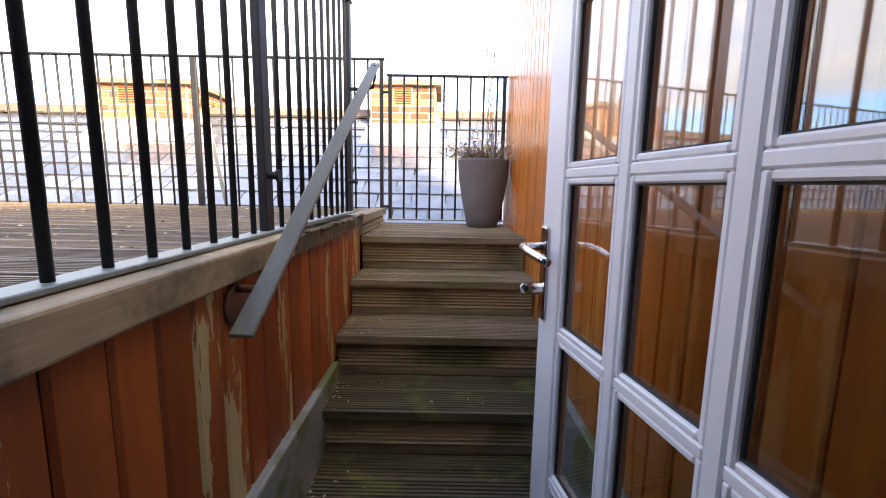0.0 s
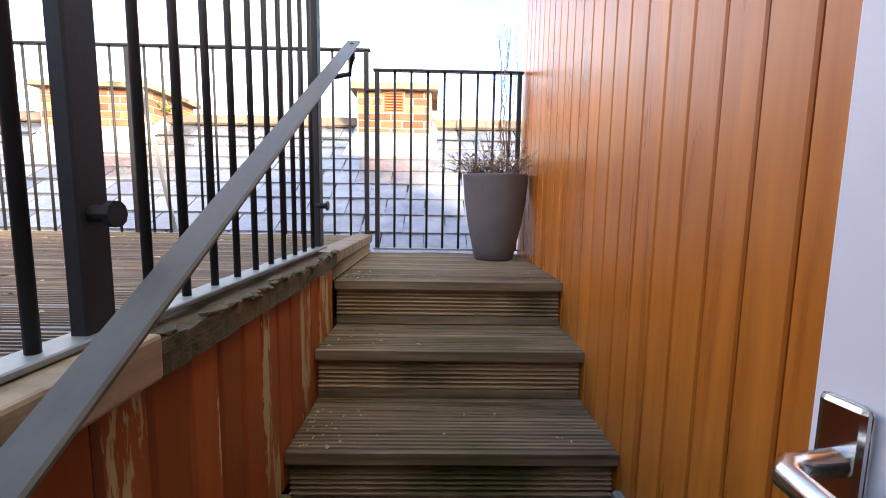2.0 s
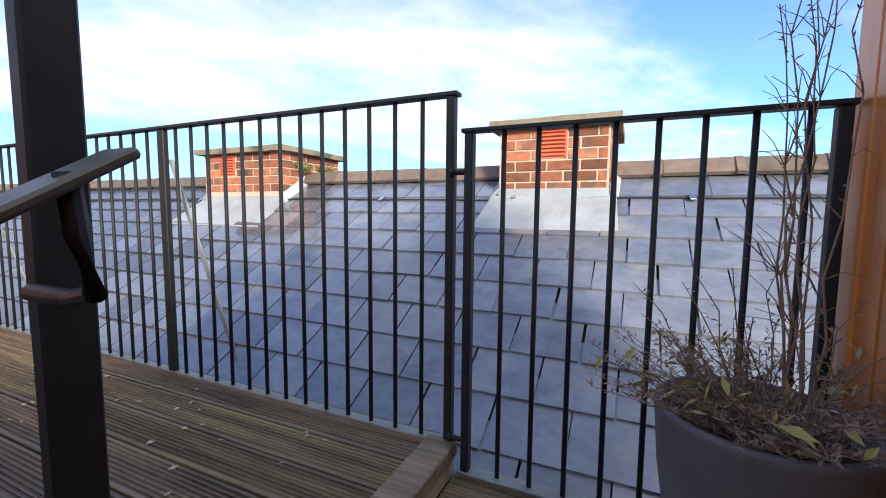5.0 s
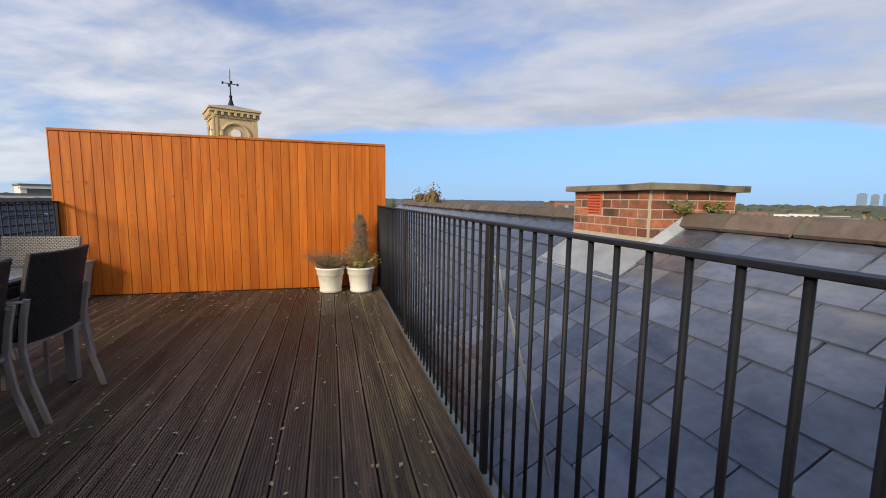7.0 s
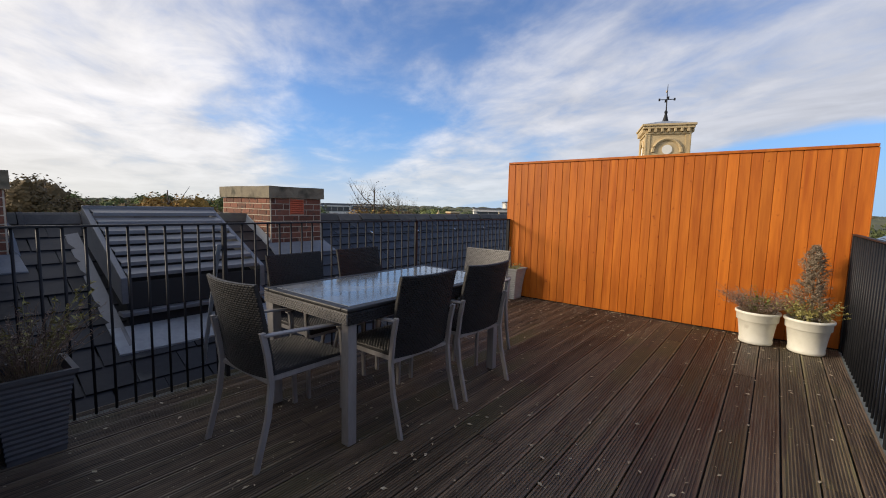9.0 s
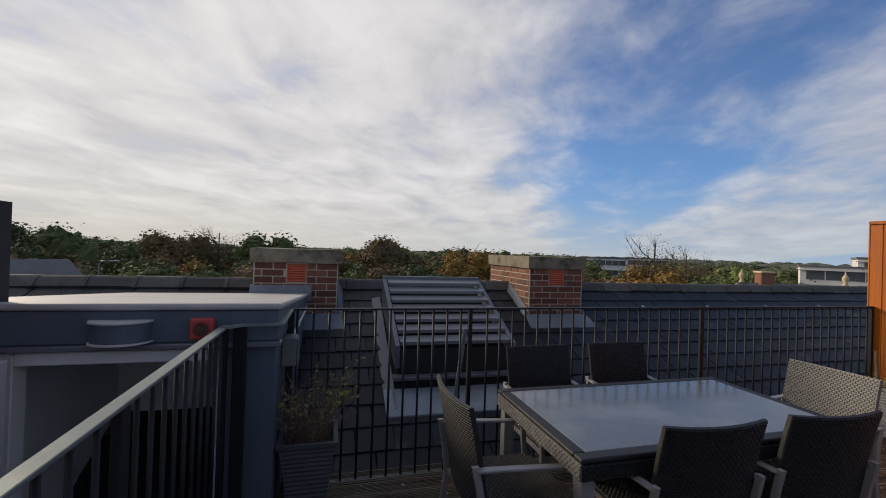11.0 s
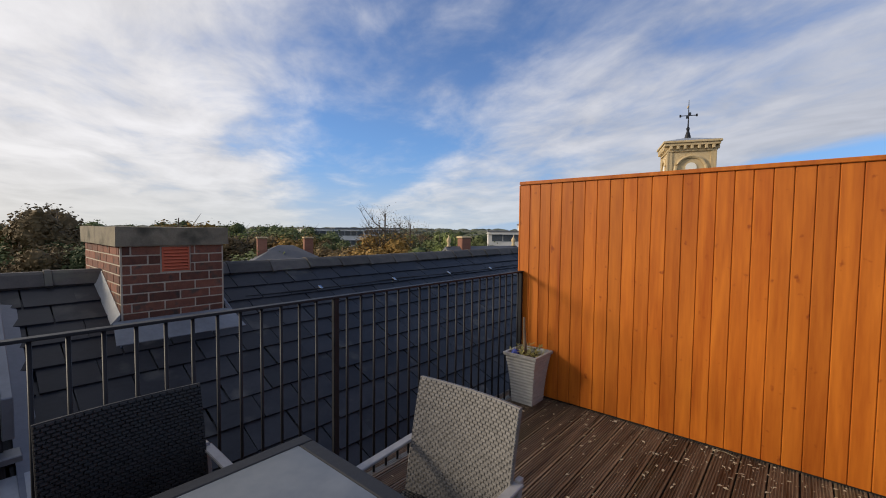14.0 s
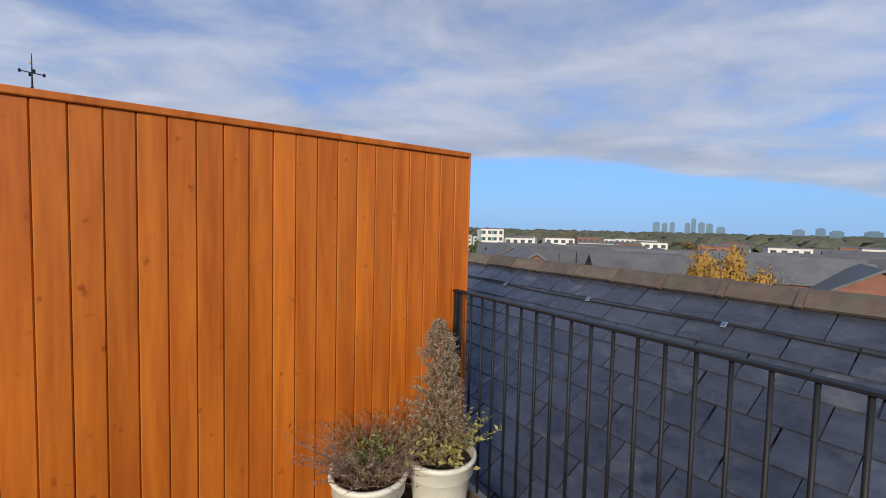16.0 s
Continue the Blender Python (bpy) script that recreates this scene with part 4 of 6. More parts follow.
# lightning tape and clips along both slopes
for nm, lab, yy, zf, xs in (("conductor_tape", "thin dark conductor tape clipped along the slates", 1.78, far_z, (-12, 4)), ("conductor_tape", "thin dark conductor tape clipped along the shaded slates", -5.75, near_z, (-12, -3.8))):
    tape = thing(nm, lab, "cable")
    bm = bmesh.new()
    pts = []
    k = xs[0]
    while k <= xs[1]:
        pts.append((k, yy + 0.012 * math.sin(k * 2.3), zf(yy + 0.012 * math.sin(k * 2.3)) + 0.034 + 0.004 * math.sin(k * 5)))
        k += 0.35
    tube(bm, pts, 0.007, 6)
    part("tape", bm, M["dark"], tape)
    me = mesh_of("clip", box_bm(-0.018, -0.03, -0.003, 0.018, 0.03, 0.008, 0.002), M["chrome"])
    x = xs[0] + 0.5
    while x < xs[1]:
        piece("clip", me, tape, Matrix.Translation((x, yy, zf(yy) + 0.040)) @ pose(0, 0, 0, 30 if yy > 0 else -26, 0, rnd.uniform(-15, 15)))
        x += 1.12

# ---------- glazed door ----------
door = thing("door_1", "white painted glazed door with fifteen panes, standing open", "door", kind="structure")
dv = Vector((0.158, -0.9874, 0))
door.matrix_basis = Matrix(((dv.x, 0.9874, 0, 0.685), (dv.y, 0.158, 0, -2.29), (0, 0, 1, FLOOR_Z + 0.03), (0, 0, 0, 1)))
# local: x along the leaf from its lock edge, y into the wall side, z up
DW, DT, DH = 0.79, 0.044, 1.95
ST, PX, OW, OH = 0.092, 0.216, 0.188, 0.317      # stile, pane pitch, opening width and height
zb = [0.187 + 0.336 * k for k in range(5)]        # feet of the openings
for x0, x1 in ((0, ST), (ST + 2 * PX + OW, DW)):
    part("stile", box_bm(x0, 0, 0, x1, DT, DH, 0.003), M["white_paint"], door)
for z0, z1 in ((0, zb[0]), (zb[4] + OH, DH)):
    part("rail", box_bm(ST, 0.0015, z0, ST + 2 * PX + OW, DT - 0.0015, z1, 0.002), M["white_paint"], door)
for i in (0, 1):
    x = ST + PX * i + OW
    part("glazing_bar", box_bm(x, 0.002, zb[0], x + PX - OW, DT - 0.002, zb[4] + OH, 0.003), M["white_paint"], door)
for k in range(1, 5):
    for i in range(3):
        x = ST + PX * i
        part("glazing_bar", box_bm(x, 0.003, zb[k] - 0.336 + OH, x + OW, DT - 0.003, zb[k], 0.003), M["white_paint"], door)
pw, ph = OW, OH
bm = bmesh.new()
box(bm, 0, 0.018, 0, pw, 0.024, ph)
pane_me = mesh_of("pane", bm, M["glass"])
bm = bmesh.new()
for a, b, c, d in ((0, 0, 0.012, ph), (pw - 0.012, 0, pw, ph), (0.012, 0, pw - 0.012, 0.012), (0.012, ph - 0.012, pw - 0.012, ph)):
    box(bm, a, 0.004, b, c, 0.017, d)
bead_me = mesh_of("bead", bevel_all(bm, 0.003), M["white_paint"])
bm = bmesh.new()
for a, b, c, d in ((0.012, 0.012, 0.015, ph - 0.012), (pw - 0.015, 0.012, pw - 0.012, ph - 0.012), (0.015, 0.012, pw - 0.015, 0.015), (0.015, ph - 0.015, pw - 0.015, ph - 0.012)):
    box(bm, a, 0.0115, b, c, 0.0175, d)
seal_me = mesh_of("seal", bm, M["rubber"])
for k in range(5):
    for i in range(3):
        m = pose(ST + PX * i, 0, zb[k])
        p = piece("pane", pane_me, door, m)
        p.visible_shadow = False
        piece("bead", bead_me, door, m)
        piece("seal", seal_me, door, m)
hz = 1.03                                        # lever height over the foot of the leaf
handle = part("handle", box_bm(0.010, -0.009, hz - 0.165, 0.042, -0.0005, hz + 0.045, 0.005, 2), M["chrome"], door, "polished lever handle on a long plate")
bm = bmesh.new()
tube(bm, [(0.026, -0.008, hz), (0.026, -0.045, hz), (0.034, -0.056, hz), (0.075, -0.060, hz - 0.004), (0.125, -0.055, hz - 0.010), (0.150, -0.050, hz - 0.014)], 0.0095, 10)
part("lever", bm, M["chrome"], handle, "", None, True)
bm = bmesh.new()
lathe(bm, [(0.002, 0), (0.012, 0), (0.012, 0.02), (0.002, 0.022)], 12, Matrix.Translation((0.026, -0.009, hz - 0.095)) @ pose(0, 0, 0, 90, 0, 0))
part("key_barrel", bm, M["chrome"], handle)
bm = bmesh.new()
lathe(bm, [(0.002, -0.0015), (0.011, -0.0015), (0.011, 0.0015), (0.002, 0.0015)], 16, Matrix.Translation((0.020, -0.046, hz - 0.095)) @ pose(0, 0, 0, 0, 90, 20))
part("key", bm, M["chrome"], handle)


# ---------- planters and plants ----------
def sprigs(bm, n, h, spread, r, base_r, bend=0.5, seed=1, seg=4):
    g = random.Random(seed)
    tips = []
    for _ in range(n):
        a, q = g.uniform(0, 2 * math.pi), base_r * math.sqrt(g.random())
        p = Vector((q * math.cos(a), q * math.sin(a), 0))
        a2 = a + g.uniform(-0.9, 0.9)
        hh = h * g.uniform(0.45, 1.0)
        lean = Vector((math.cos(a2), math.sin(a2), 0)) * spread * g.uniform(0.2, 1.0)
        pts = [p]
        for k in range(1, seg + 1):
            f = k / seg
            pts.append(p + lean * f ** (1 + bend) + Vector((g.uniform(-1, 1), g.uniform(-1, 1), 0)) * 0.012 + Vector((0, 0, hh * (f - 0.15 * f * f))))
        tube(bm, pts, r, 4, r * 0.4)
        tips.append(pts)
    return tips


def leaves(bm, tips, per, size, seed=2, start=0.3, ratio=0.38):
    g = random.Random(seed)
    for pts in tips:
        for _ in range(per):
            f = g.uniform(start, 1) * (len(pts) - 1.001)
            i = int(f)
            p = pts[i].lerp(pts[i + 1], f - i)
            d = Vector((g.uniform(-1, 1), g.uniform(-1, 1), g.uniform(-0.3, 1))).normalized()
            s, u = axes(d)
            s = (s * math.cos(1.0) + u * math.sin(g.uniform(-1, 1))).normalized()
            l = size * g.uniform(0.6, 1.3)
            q = [p, p + d * l * 0.5 + s * l * ratio * 0.5 + u * l * 0.06, p + d * l, p + d * l * 0.5 - s * l * ratio * 0.5 + u * l * 0.06]
            bm.faces.new([bm.verts.new(c) for c in q])


def round_pot(name, label, m, prof, mat, soil_r, soil_z):
    p = thing(name, label, "planter", m)
    bm = bmesh.new()
    lathe(bm, prof, 40)
    part("pot", bm, mat, p, "", None, True)
    bm = bmesh.new()
    lathe(bm, [(0.002, soil_z - 0.02), (soil_r, soil_z - 0.02), (soil_r, soil_z), (0.5 * soil_r, soil_z + 0.012), (0.002, soil_z + 0.015)], 24)
    part("soil", bm, M["soil"], p, "dark potting soil")
    return p


LP = (0.733, -0.235, LAND_Z)
round_pot("planter", "tall tapered dark grey planter on the landing", pose(*LP),
          [(0.002, 0.0), (0.098, 0.0), (0.108, 0.008), (0.125, 0.08), (0.150, 0.20), (0.170, 0.33), (0.180, 0.45), (0.183, 0.463), (0.179, 0.470), (0.168, 0.470), (0.163, 0.46), (0.155, 0.40), (0.002, 0.40)],
          M["pot_grey"], 0.156, 0.42)
plant = thing("dry_shrub", "straggly dead shrub with tall bare stems in the grey planter", "plant", pose(LP[0], LP[1], LP[2] + 0.42))
bm = bmesh.new()
t1 = sprigs(bm, 120, 0.20, 0.26, 0.0015, 0.10, 0.4, 11)
t2 = sprigs(bm, 26, 0.40, 0.16, 0.002, 0.10, 0.6, 12)
g = random.Random(3)
for k in range(7):
    a = g.uniform(-0.05, 0.10)
    pts = [Vector((0.05 + a * 0.5, g.uniform(-0.06, 0.06), 0))]
    for q in range(8):
        pts.append(pts[-1] + Vector((g.uniform(-0.02, 0.02), g.uniform(-0.025, 0.025), 0.105)))
    for pt in pts:
        pt.x = min(pt.x, 0.165)
    tube(bm, pts, 0.0028, 4, 0.001)
    t2.append(pts)
    for q in range(10):
        b0 = pts[g.randrange(2, 8)]
        e = b0 + Vector((g.uniform(-0.09, 0.05), g.uniform(-0.07, 0.07), g.uniform(0.0, 0.10)))
        e.x = min(e.x, 0.17)
        tube(bm, [b0, (b0 + e) / 2 + Vector((0, 0, 0.01)), e], 0.0012, 3, 0.0006)
part("stem_tangle", bm, M["twig"], plant)
bm = bmesh.new()
leaves(bm, t1, 34, 0.017, 5, 0.25, 0.22)
leaves(bm, t2, 16, 0.014, 6, 0.3, 0.25)
part("leafage", bm, M["heather"], plant)
bm = bmesh.new()
leaves(bm, t1[:24], 3, 0.04, 8, 0.5, 0.35)
tagged(part("leafage", bm, M["leaf_yellow"], plant, "few yellowing leaves"), kind="stuff")

CREAM = [(r * 1.1, z) for r, z in [(0.002, 0.0), (0.118, 0.0), (0.124, 0.006), (0.126, 0.030), (0.121, 0.040), (0.128, 0.10), (0.142, 0.215), (0.150, 0.222), (0.155, 0.228), (0.157, 0.285), (0.166, 0.292), (0.170, 0.305), (0.166, 0.316), (0.155, 0.318), (0.150, 0.308), (0.146, 0.26), (0.002, 0.26)]]
PA, PB = (-5.235, -0.640, 0.003), (-5.20, -0.262, 0.003)
round_pot("planter", "cream round plastic pot with heather", pose(*PA), CREAM, M["pot_cream"], 0.159, 0.275)
round_pot("planter", "cream round plastic pot with a dead dwarf conifer", pose(*PB), CREAM, M["pot_cream"], 0.159, 0.275)
hea = thing("heather", "faded brown heather with green shoots", "plant", pose(PA[0], PA[1], 0.278))
bm = bmesh.new()
t1 = sprigs(bm, 260, 0.31, 0.31, 0.0014, 0.11, 0.3, 21, 3)
part("stem_tangle", bm, M["twig"], hea)
bm = bmesh.new()
leaves(bm, t1, 16, 0.016, 22, 0.35, 0.3)
part("foliage", bm, M["heather"], hea)
bm = bmesh.new()
t3 = sprigs(bm, 26, 0.24, 0.13, 0.0015, 0.07, 0.4, 23, 3)
t4 = sprigs(bm, 3, 0.42, 0.07, 0.0018, 0.06, 0.4, 29, 5)
leaves(bm, t3, 16, 0.026, 24, 0.3, 0.4)
leaves(bm, t4, 12, 0.024, 25, 0.4, 0.4)
part("shoot_tuft", bm, M["leaf"], hea, "small green shoots")
con = thing("dwarf_conifer", "dead brown cone-shaped dwarf conifer with yellow-green shoots", "plant", pose(PB[0], PB[1], 0.278))
bm = bmesh.new()
tube(bm, [(-0.02, 0, 0), (-0.02, 0.01, 0.25), (-0.015, 0, 0.5)], 0.010, 6, 0.004)
g = random.Random(31)
tw = []
for cx, top, wid in ((-0.03, 0.70, 0.185), (0.05, 0.63, 0.11)):
    for k in range(480 if wid > 0.15 else 240):
        f = g.random() ** 0.8
        z = 0.02 + f * (top - 0.05)
        a = g.uniform(0, 2 * math.pi)
        rr = wid * (1 - f) ** 0.5 * (0.95 + 0.75 * noise.noise((math.cos(a) * 1.6, math.sin(a) * 1.6, z * 11))) * g.uniform(0.5, 1.0) + 0.014
        p0 = Vector((cx, 0, z - 0.02))
        p1 = Vector((max(cx + rr * math.cos(a), -0.2), rr * math.sin(a), z + 0.035))
        tube(bm, [p0.lerp(p1, 0.4), p1], 0.0016, 3, 0.0008)
        tw.append([p0.lerp(p1, 0.3), p0.lerp(p1, 0.7), p1 + Vector((0, 0, 0.012))])
part("stem_tangle", bm, M["twig"], con)
bm = bmesh.new()
leaves(bm, tw, 16, 0.017, 32, 0.3, 0.35)
part("foliage", bm, M["conifer"], con)
bm = bmesh.new()
t5 = sprigs(bm, 60, 0.27, 0.25, 0.0016, 0.10, 0.4, 33, 3)
leaves(bm, t5, 14, 0.030, 34, 0.3, 0.45)
part("shoot_tuft", bm, M["leaf_yellow"], con, "yellow-green leafy shoots")


def square_pot(label, m, b, t, h, mat):
    p = thing("planter", label, "planter", m)
    bm = bmesh.new()
    rings = []
    nrib = 14
    rib = []
    for k in range(nrib * 2 + 1):
        f = k / (nrib * 2)
        rib.append((f * 0.86 * h + 0.05 * h, 0.004 if k % 2 else 0.0))
    prof = [(0.0, 0.0), (0.02 * h, 0.0)] + rib + [(0.94 * h, 0.004), (0.945 * h, 0.012), (h, 0.012)]
    for z, o in prof:
        f = z / h
        s = b + (t - b) * (0.35 * f + 0.65 * f ** 2.2) + o
        rings.append([(-s, -s, z), (s, -s, z), (s, s, z), (-s, s, z)])
    s = t
    rings.append([(-s + 0.012, -s + 0.012, h), (s - 0.012, -s + 0.012, h), (s - 0.012, s - 0.012, h), (-s + 0.012, s - 0.012, h)])
    q = s - 0.02
    rings.append([(-q, -q, h - 0.05), (q, -q, h - 0.05), (q, q, h - 0.05), (-q, q, h - 0.05)])
    loft(bm, rings)
    part("pot", bm, mat, p)
    part("soil", box_bm(-q + 0.002, -q + 0.002, h - 0.075, q - 0.002, q - 0.002, h - 0.045), M["soil"], p, "dark potting soil")
    return p


GP = (-5.325, -3.425, 0.003)
square_pot("square flared grey ribbed planter beside the screen", pose(*GP), 0.098, 0.145, 0.43, M["pot_ribbed"])
gp = thing("potted_plants", "small yellow-green plants round a driftwood stem", "plant", pose(GP[0], GP[1], 0.39))
bm = bmesh.new()
tube(bm, [(0.0, -0.03, 0), (0.01, -0.03, 0.12), (-0.012, -0.05, 0.22), (0.004, -0.045, 0.33)], 0.018, 8, 0.010)
part("driftwood", bm, M["twig"], gp, "grey-brown driftwood stem", None, True)
bm = bmesh.new()
t6 = sprigs(bm, 26, 0.12, 0.10, 0.0018, 0.09, 0.5, 41, 3)
leaves(bm, t6, 9, 0.04, 42, 0.2, 0.25)
part("leafage", bm, M["leaf_yellow"], gp)
ball = thing("glass_ornament", "blue glass ornament among the plants", "ornament", pose(GP[0] + 0.085, GP[1] - 0.075, 0.425))
bm = bmesh.new()
bmesh.ops.create_icosphere(bm, subdivisions=3, radius=0.034)
for v in bm.verts:
    v.co *= 1 + 0.12 * noise.noise(v.co * 60)
part("ornament", bm, M["flower"], ball, "", None, True)

HP = (-0.44, -3.36, 0.003)
square_pot("square dark grey ribbed planter in the shaded corner", pose(*HP), 0.105, 0.15, 0.42, M["pot_dark"])
hp = thing("dry_shrub", "brown dying lavender with a few green shoots", "plant", pose(HP[0], HP[1], 0.375))
bm = bmesh.new()
t7 = sprigs(bm, 190, 0.42, 0.24, 0.0016, 0.11, 0.4, 51, 4)
part("stem_tangle", bm, M["twig"], hp)
bm = bmesh.new()
leaves(bm, t7, 7, 0.018, 52, 0.4, 0.3)
part("foliage", bm, M["heather"], hp)
bm = bmesh.new()
t8 = sprigs(bm, 14, 0.58, 0.34, 0.0018, 0.08, 0.6, 53, 5)
leaves(bm, t8, 22, 0.032, 54, 0.35, 0.35)
part("shoot_tuft", bm, M["leaf_yellow"], hp, "pale green leafy shoots")


# ---------- table and chairs ----------
def weave(w, h, cw, chh, thick, name, mat):
    """A woven panel in the xz plane, centred in x, foot at z = 0, both faces raised."""
    vs, fs = [], []

    def quad_block(x0, x1, z0, z1, y, s):
        n = len(vs)
        i = min(cw, chh) * 0.18
        vs.extend([(x0, y, z0), (x1, y, z0), (x1, y, z1), (x0, y, z1),
                   (x0 + i, y + s, z0 + i), (x1 - i, y + s, z0 + i), (x1 - i, y + s, z1 - i), (x0 + i, y + s, z1 - i)])
        fs.extend([(n + 4, n + 5, n + 6, n + 7), (n, n + 1, n + 5, n + 4), (n + 1, n + 2, n + 6, n + 5), (n + 2, n + 3, n + 7, n + 6), (n + 3, n, n + 4, n + 7)])
    rows = int(h / chh)
    for r in range(rows):
        x = -w / 2 - (cw / 2 if r % 2 else 0)
        while x < w / 2 - 0.001:
            a, b = max(x, -w / 2), min(x + cw, w / 2)
            if b - a > 0.004:
                quad_block(a + 0.0006, b - 0.0006, r * chh, (r + 1) * chh - 0.0008, thick / 2, 0.004)
                quad_block(a + 0.0006, b - 0.0006, r * chh, (r + 1) * chh - 0.0008, -thick / 2, -0.004)
            x += cw
    for a in range(12):                            # a core of small blocks, so that a panel can be bent
        for b in range(6):
            xa, xb, za, zc = -w / 2 + w * a / 12, -w / 2 + w * (a + 1) / 12, h * b / 6, h * (b + 1) / 6
            n = len(vs)
            vs.extend([(x, y, z) for z in (za, zc) for y in (-thick / 2 + 0.0005, thick / 2 - 0.0005) for x in (xa, xb)])
            fs.extend([tuple(n + i for i in f) for f in ((0, 2, 3, 1), (4, 5, 7, 6), (0, 1, 5, 4), (2, 6, 7, 3), (0, 4, 6, 2), (1, 3, 7, 5))])
    me = bpy.data.meshes.new(name)
    me.from_pydata(vs, [], fs)
    me.materials.append(mat)
    return me


back_me = weave(0.455, 0.475, 0.023, 0.0118, 0.016, "backrest", M["wicker"])
back_sunlit = weave(0.455, 0.475, 0.023, 0.0118, 0.016, "backrest", M["wicker_sunlit"])
for me in (back_me, back_sunlit):                 # the backs are hollowed towards the sitter and roll back at the top
    for v in me.vertices:
        v.co.y += 0.030 * (v.co.x / 0.2275) ** 2 - 0.035 * max(0.0, v.co.z / 0.475 - 0.45) ** 2 - 0.012
seat_me = weave(0.455, 0.44, 0.023, 0.0118, 0.022, "seat", M["wicker"])


def chair(m, label, grey=False):
    """Faces +y; its rear feet at y = -0.30."""
    c = thing("dining_chair", label, "chair", m, "chairs round the table")
    piece("backrest", back_sunlit if grey else back_me, c, Matrix.Translation((0, -0.205, 0.415)) @ pose(0, 0, 0, 9.5, 0, 0))
    piece("seat", seat_me, c, Matrix.Translation((0, 0.235, 0.430)) @ pose(0, 0, 0, 88, 0, 0))
    for sx in (-1, 1):
        bm = bmesh.new()
        loft(bm, [[(sx * 0.237 + a, y + b, z) for a, b in ((-0.010, -0.014), (0.010, -0.014), (0.010, 0.014), (-0.010, 0.014))] for y, z in ((-0.300, 0.0), (-0.235, 0.24), (-0.215, 0.40), (-0.232, 0.55), (-0.255, 0.66))])
        part("rear_leg", bevel_all(bm, 0.002), M["alu"], c)
        bm = bmesh.new()
        loft(bm, [[(sx * 0.237 + a, y + b, z) for a, b in ((-0.010, -0.013), (0.010, -0.013), (0.010, 0.013), (-0.010, 0.013))] for y, z in ((0.225, 0.0), (0.215, 0.40), (0.20, 0.575), (0.185, 0.595))])
        part("front_leg", bevel_all(bm, 0.002), M["alu"], c)
        bm = bmesh.new()
        loft(bm, [[(sx * 0.240 + a, y, z + b) for a, b in ((-0.018, -0.006), (0.018, -0.006), (0.018, 0.006), (-0.018, 0.006))] for y, z in ((-0.25, 0.645), (0.0, 0.628), (0.15, 0.615), (0.21, 0.604))])
        part("armrest", bevel_all(bm, 0.003), M["alu"], c)
        bm = bmesh.new()
        flat(bm, (sx * 0.226, -0.2, 0.425), (sx * 0.226, 0.23, 0.415), 0.014, 0.024)
        part("seat_rail", bm, M["alu"], c)
    for y in (-0.207, 0.222):
        bm = bmesh.new()
        flat(bm, (-0.227, y, 0.405), (0.227, y, 0.405), 0.016, 0.02)
        part("cross_rail", bm, M["alu"], c)
    return c


CH = "dark woven dining armchair on slim metal legs"
chair(pose(-1.945, -2.345, 0.003, 0, 0, 178), CH + ", tucked under the table")
chair(pose(-2.555, -2.335, 0.003, 0, 0, 176), CH + ", tucked under the table")
chair(pose(-1.885, -3.075, 0.003, 0, 0, 2), CH + ", backed against the railing")
chair(pose(-2.505, -3.10, 0.003, 0, 0, 1), CH + ", backed against the railing")
chair(pose(-1.345, -2.605, 0.003, 0, 0, 92), CH + " at the table's end")
chair(pose(-3.075, -2.585, 0.003, 0, 0, -90), "woven dining armchair at the table's end, its back coloured as sunlit", True)

tab = thing("dining_table", "woven rattan dining table with frosted glass top", "table", pose(-2.195, -2.595, 0.003))
tl, tw2, th = 0.745, 0.405, 0.735
part("glass_top", box_bm(-tl + 0.055, -tw2 + 0.055, th - 0.010, tl - 0.055, tw2 - 0.055, th - 0.001, 0.002), M["table_glass"], tab, "frosted glass table top, wet and reflecting")
for sy in (-1, 1):
    part("rim", box_bm(-tl, sy * tw2 - (0.055 if sy > 0 else 0), th - 0.02, tl, sy * tw2 + (0.055 if sy < 0 else 0), th, 0.006, 2), M["wicker"], tab)
for sx in (-1, 1):
    part("rim", box_bm(sx * tl - (0.055 if sx > 0 else 0), -tw2 + 0.056, th - 0.02, sx * tl + (0.055 if sx < 0 else 0), tw2 - 0.056, th - 0.0005, 0.006, 2), M["wicker"], tab)
sk_l = weave(2 * tl - 0.012, 0.062, 0.023, 0.0118, 0.012, "skirt", M["wicker"])
sk_s = weave(2 * tw2 - 0.012, 0.062, 0.023, 0.0118, 0.012, "skirt", M["wicker_sunlit"])
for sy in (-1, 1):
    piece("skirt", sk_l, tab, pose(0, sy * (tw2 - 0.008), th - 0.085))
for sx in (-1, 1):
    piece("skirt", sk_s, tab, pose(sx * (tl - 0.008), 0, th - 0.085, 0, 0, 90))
for sx in (-1, 1):
    for sy in (-1, 1):
        cx, cy = sx * (tl - 0.045), sy * (tw2 - 0.045)
        part("leg", box_bm(cx - 0.028, cy - 0.028, 0, cx + 0.028, cy + 0.028, th - 0.022, 0.004, 2), M["alu"], tab)
part("under_frame", box_bm(-tl + 0.06, -tw2 + 0.06, th - 0.05, tl - 0.06, tw2 - 0.06, th - 0.022), M["dark"], tab)

# scattered bits on the boards
g = random.Random(61)
vs, fs = [], []
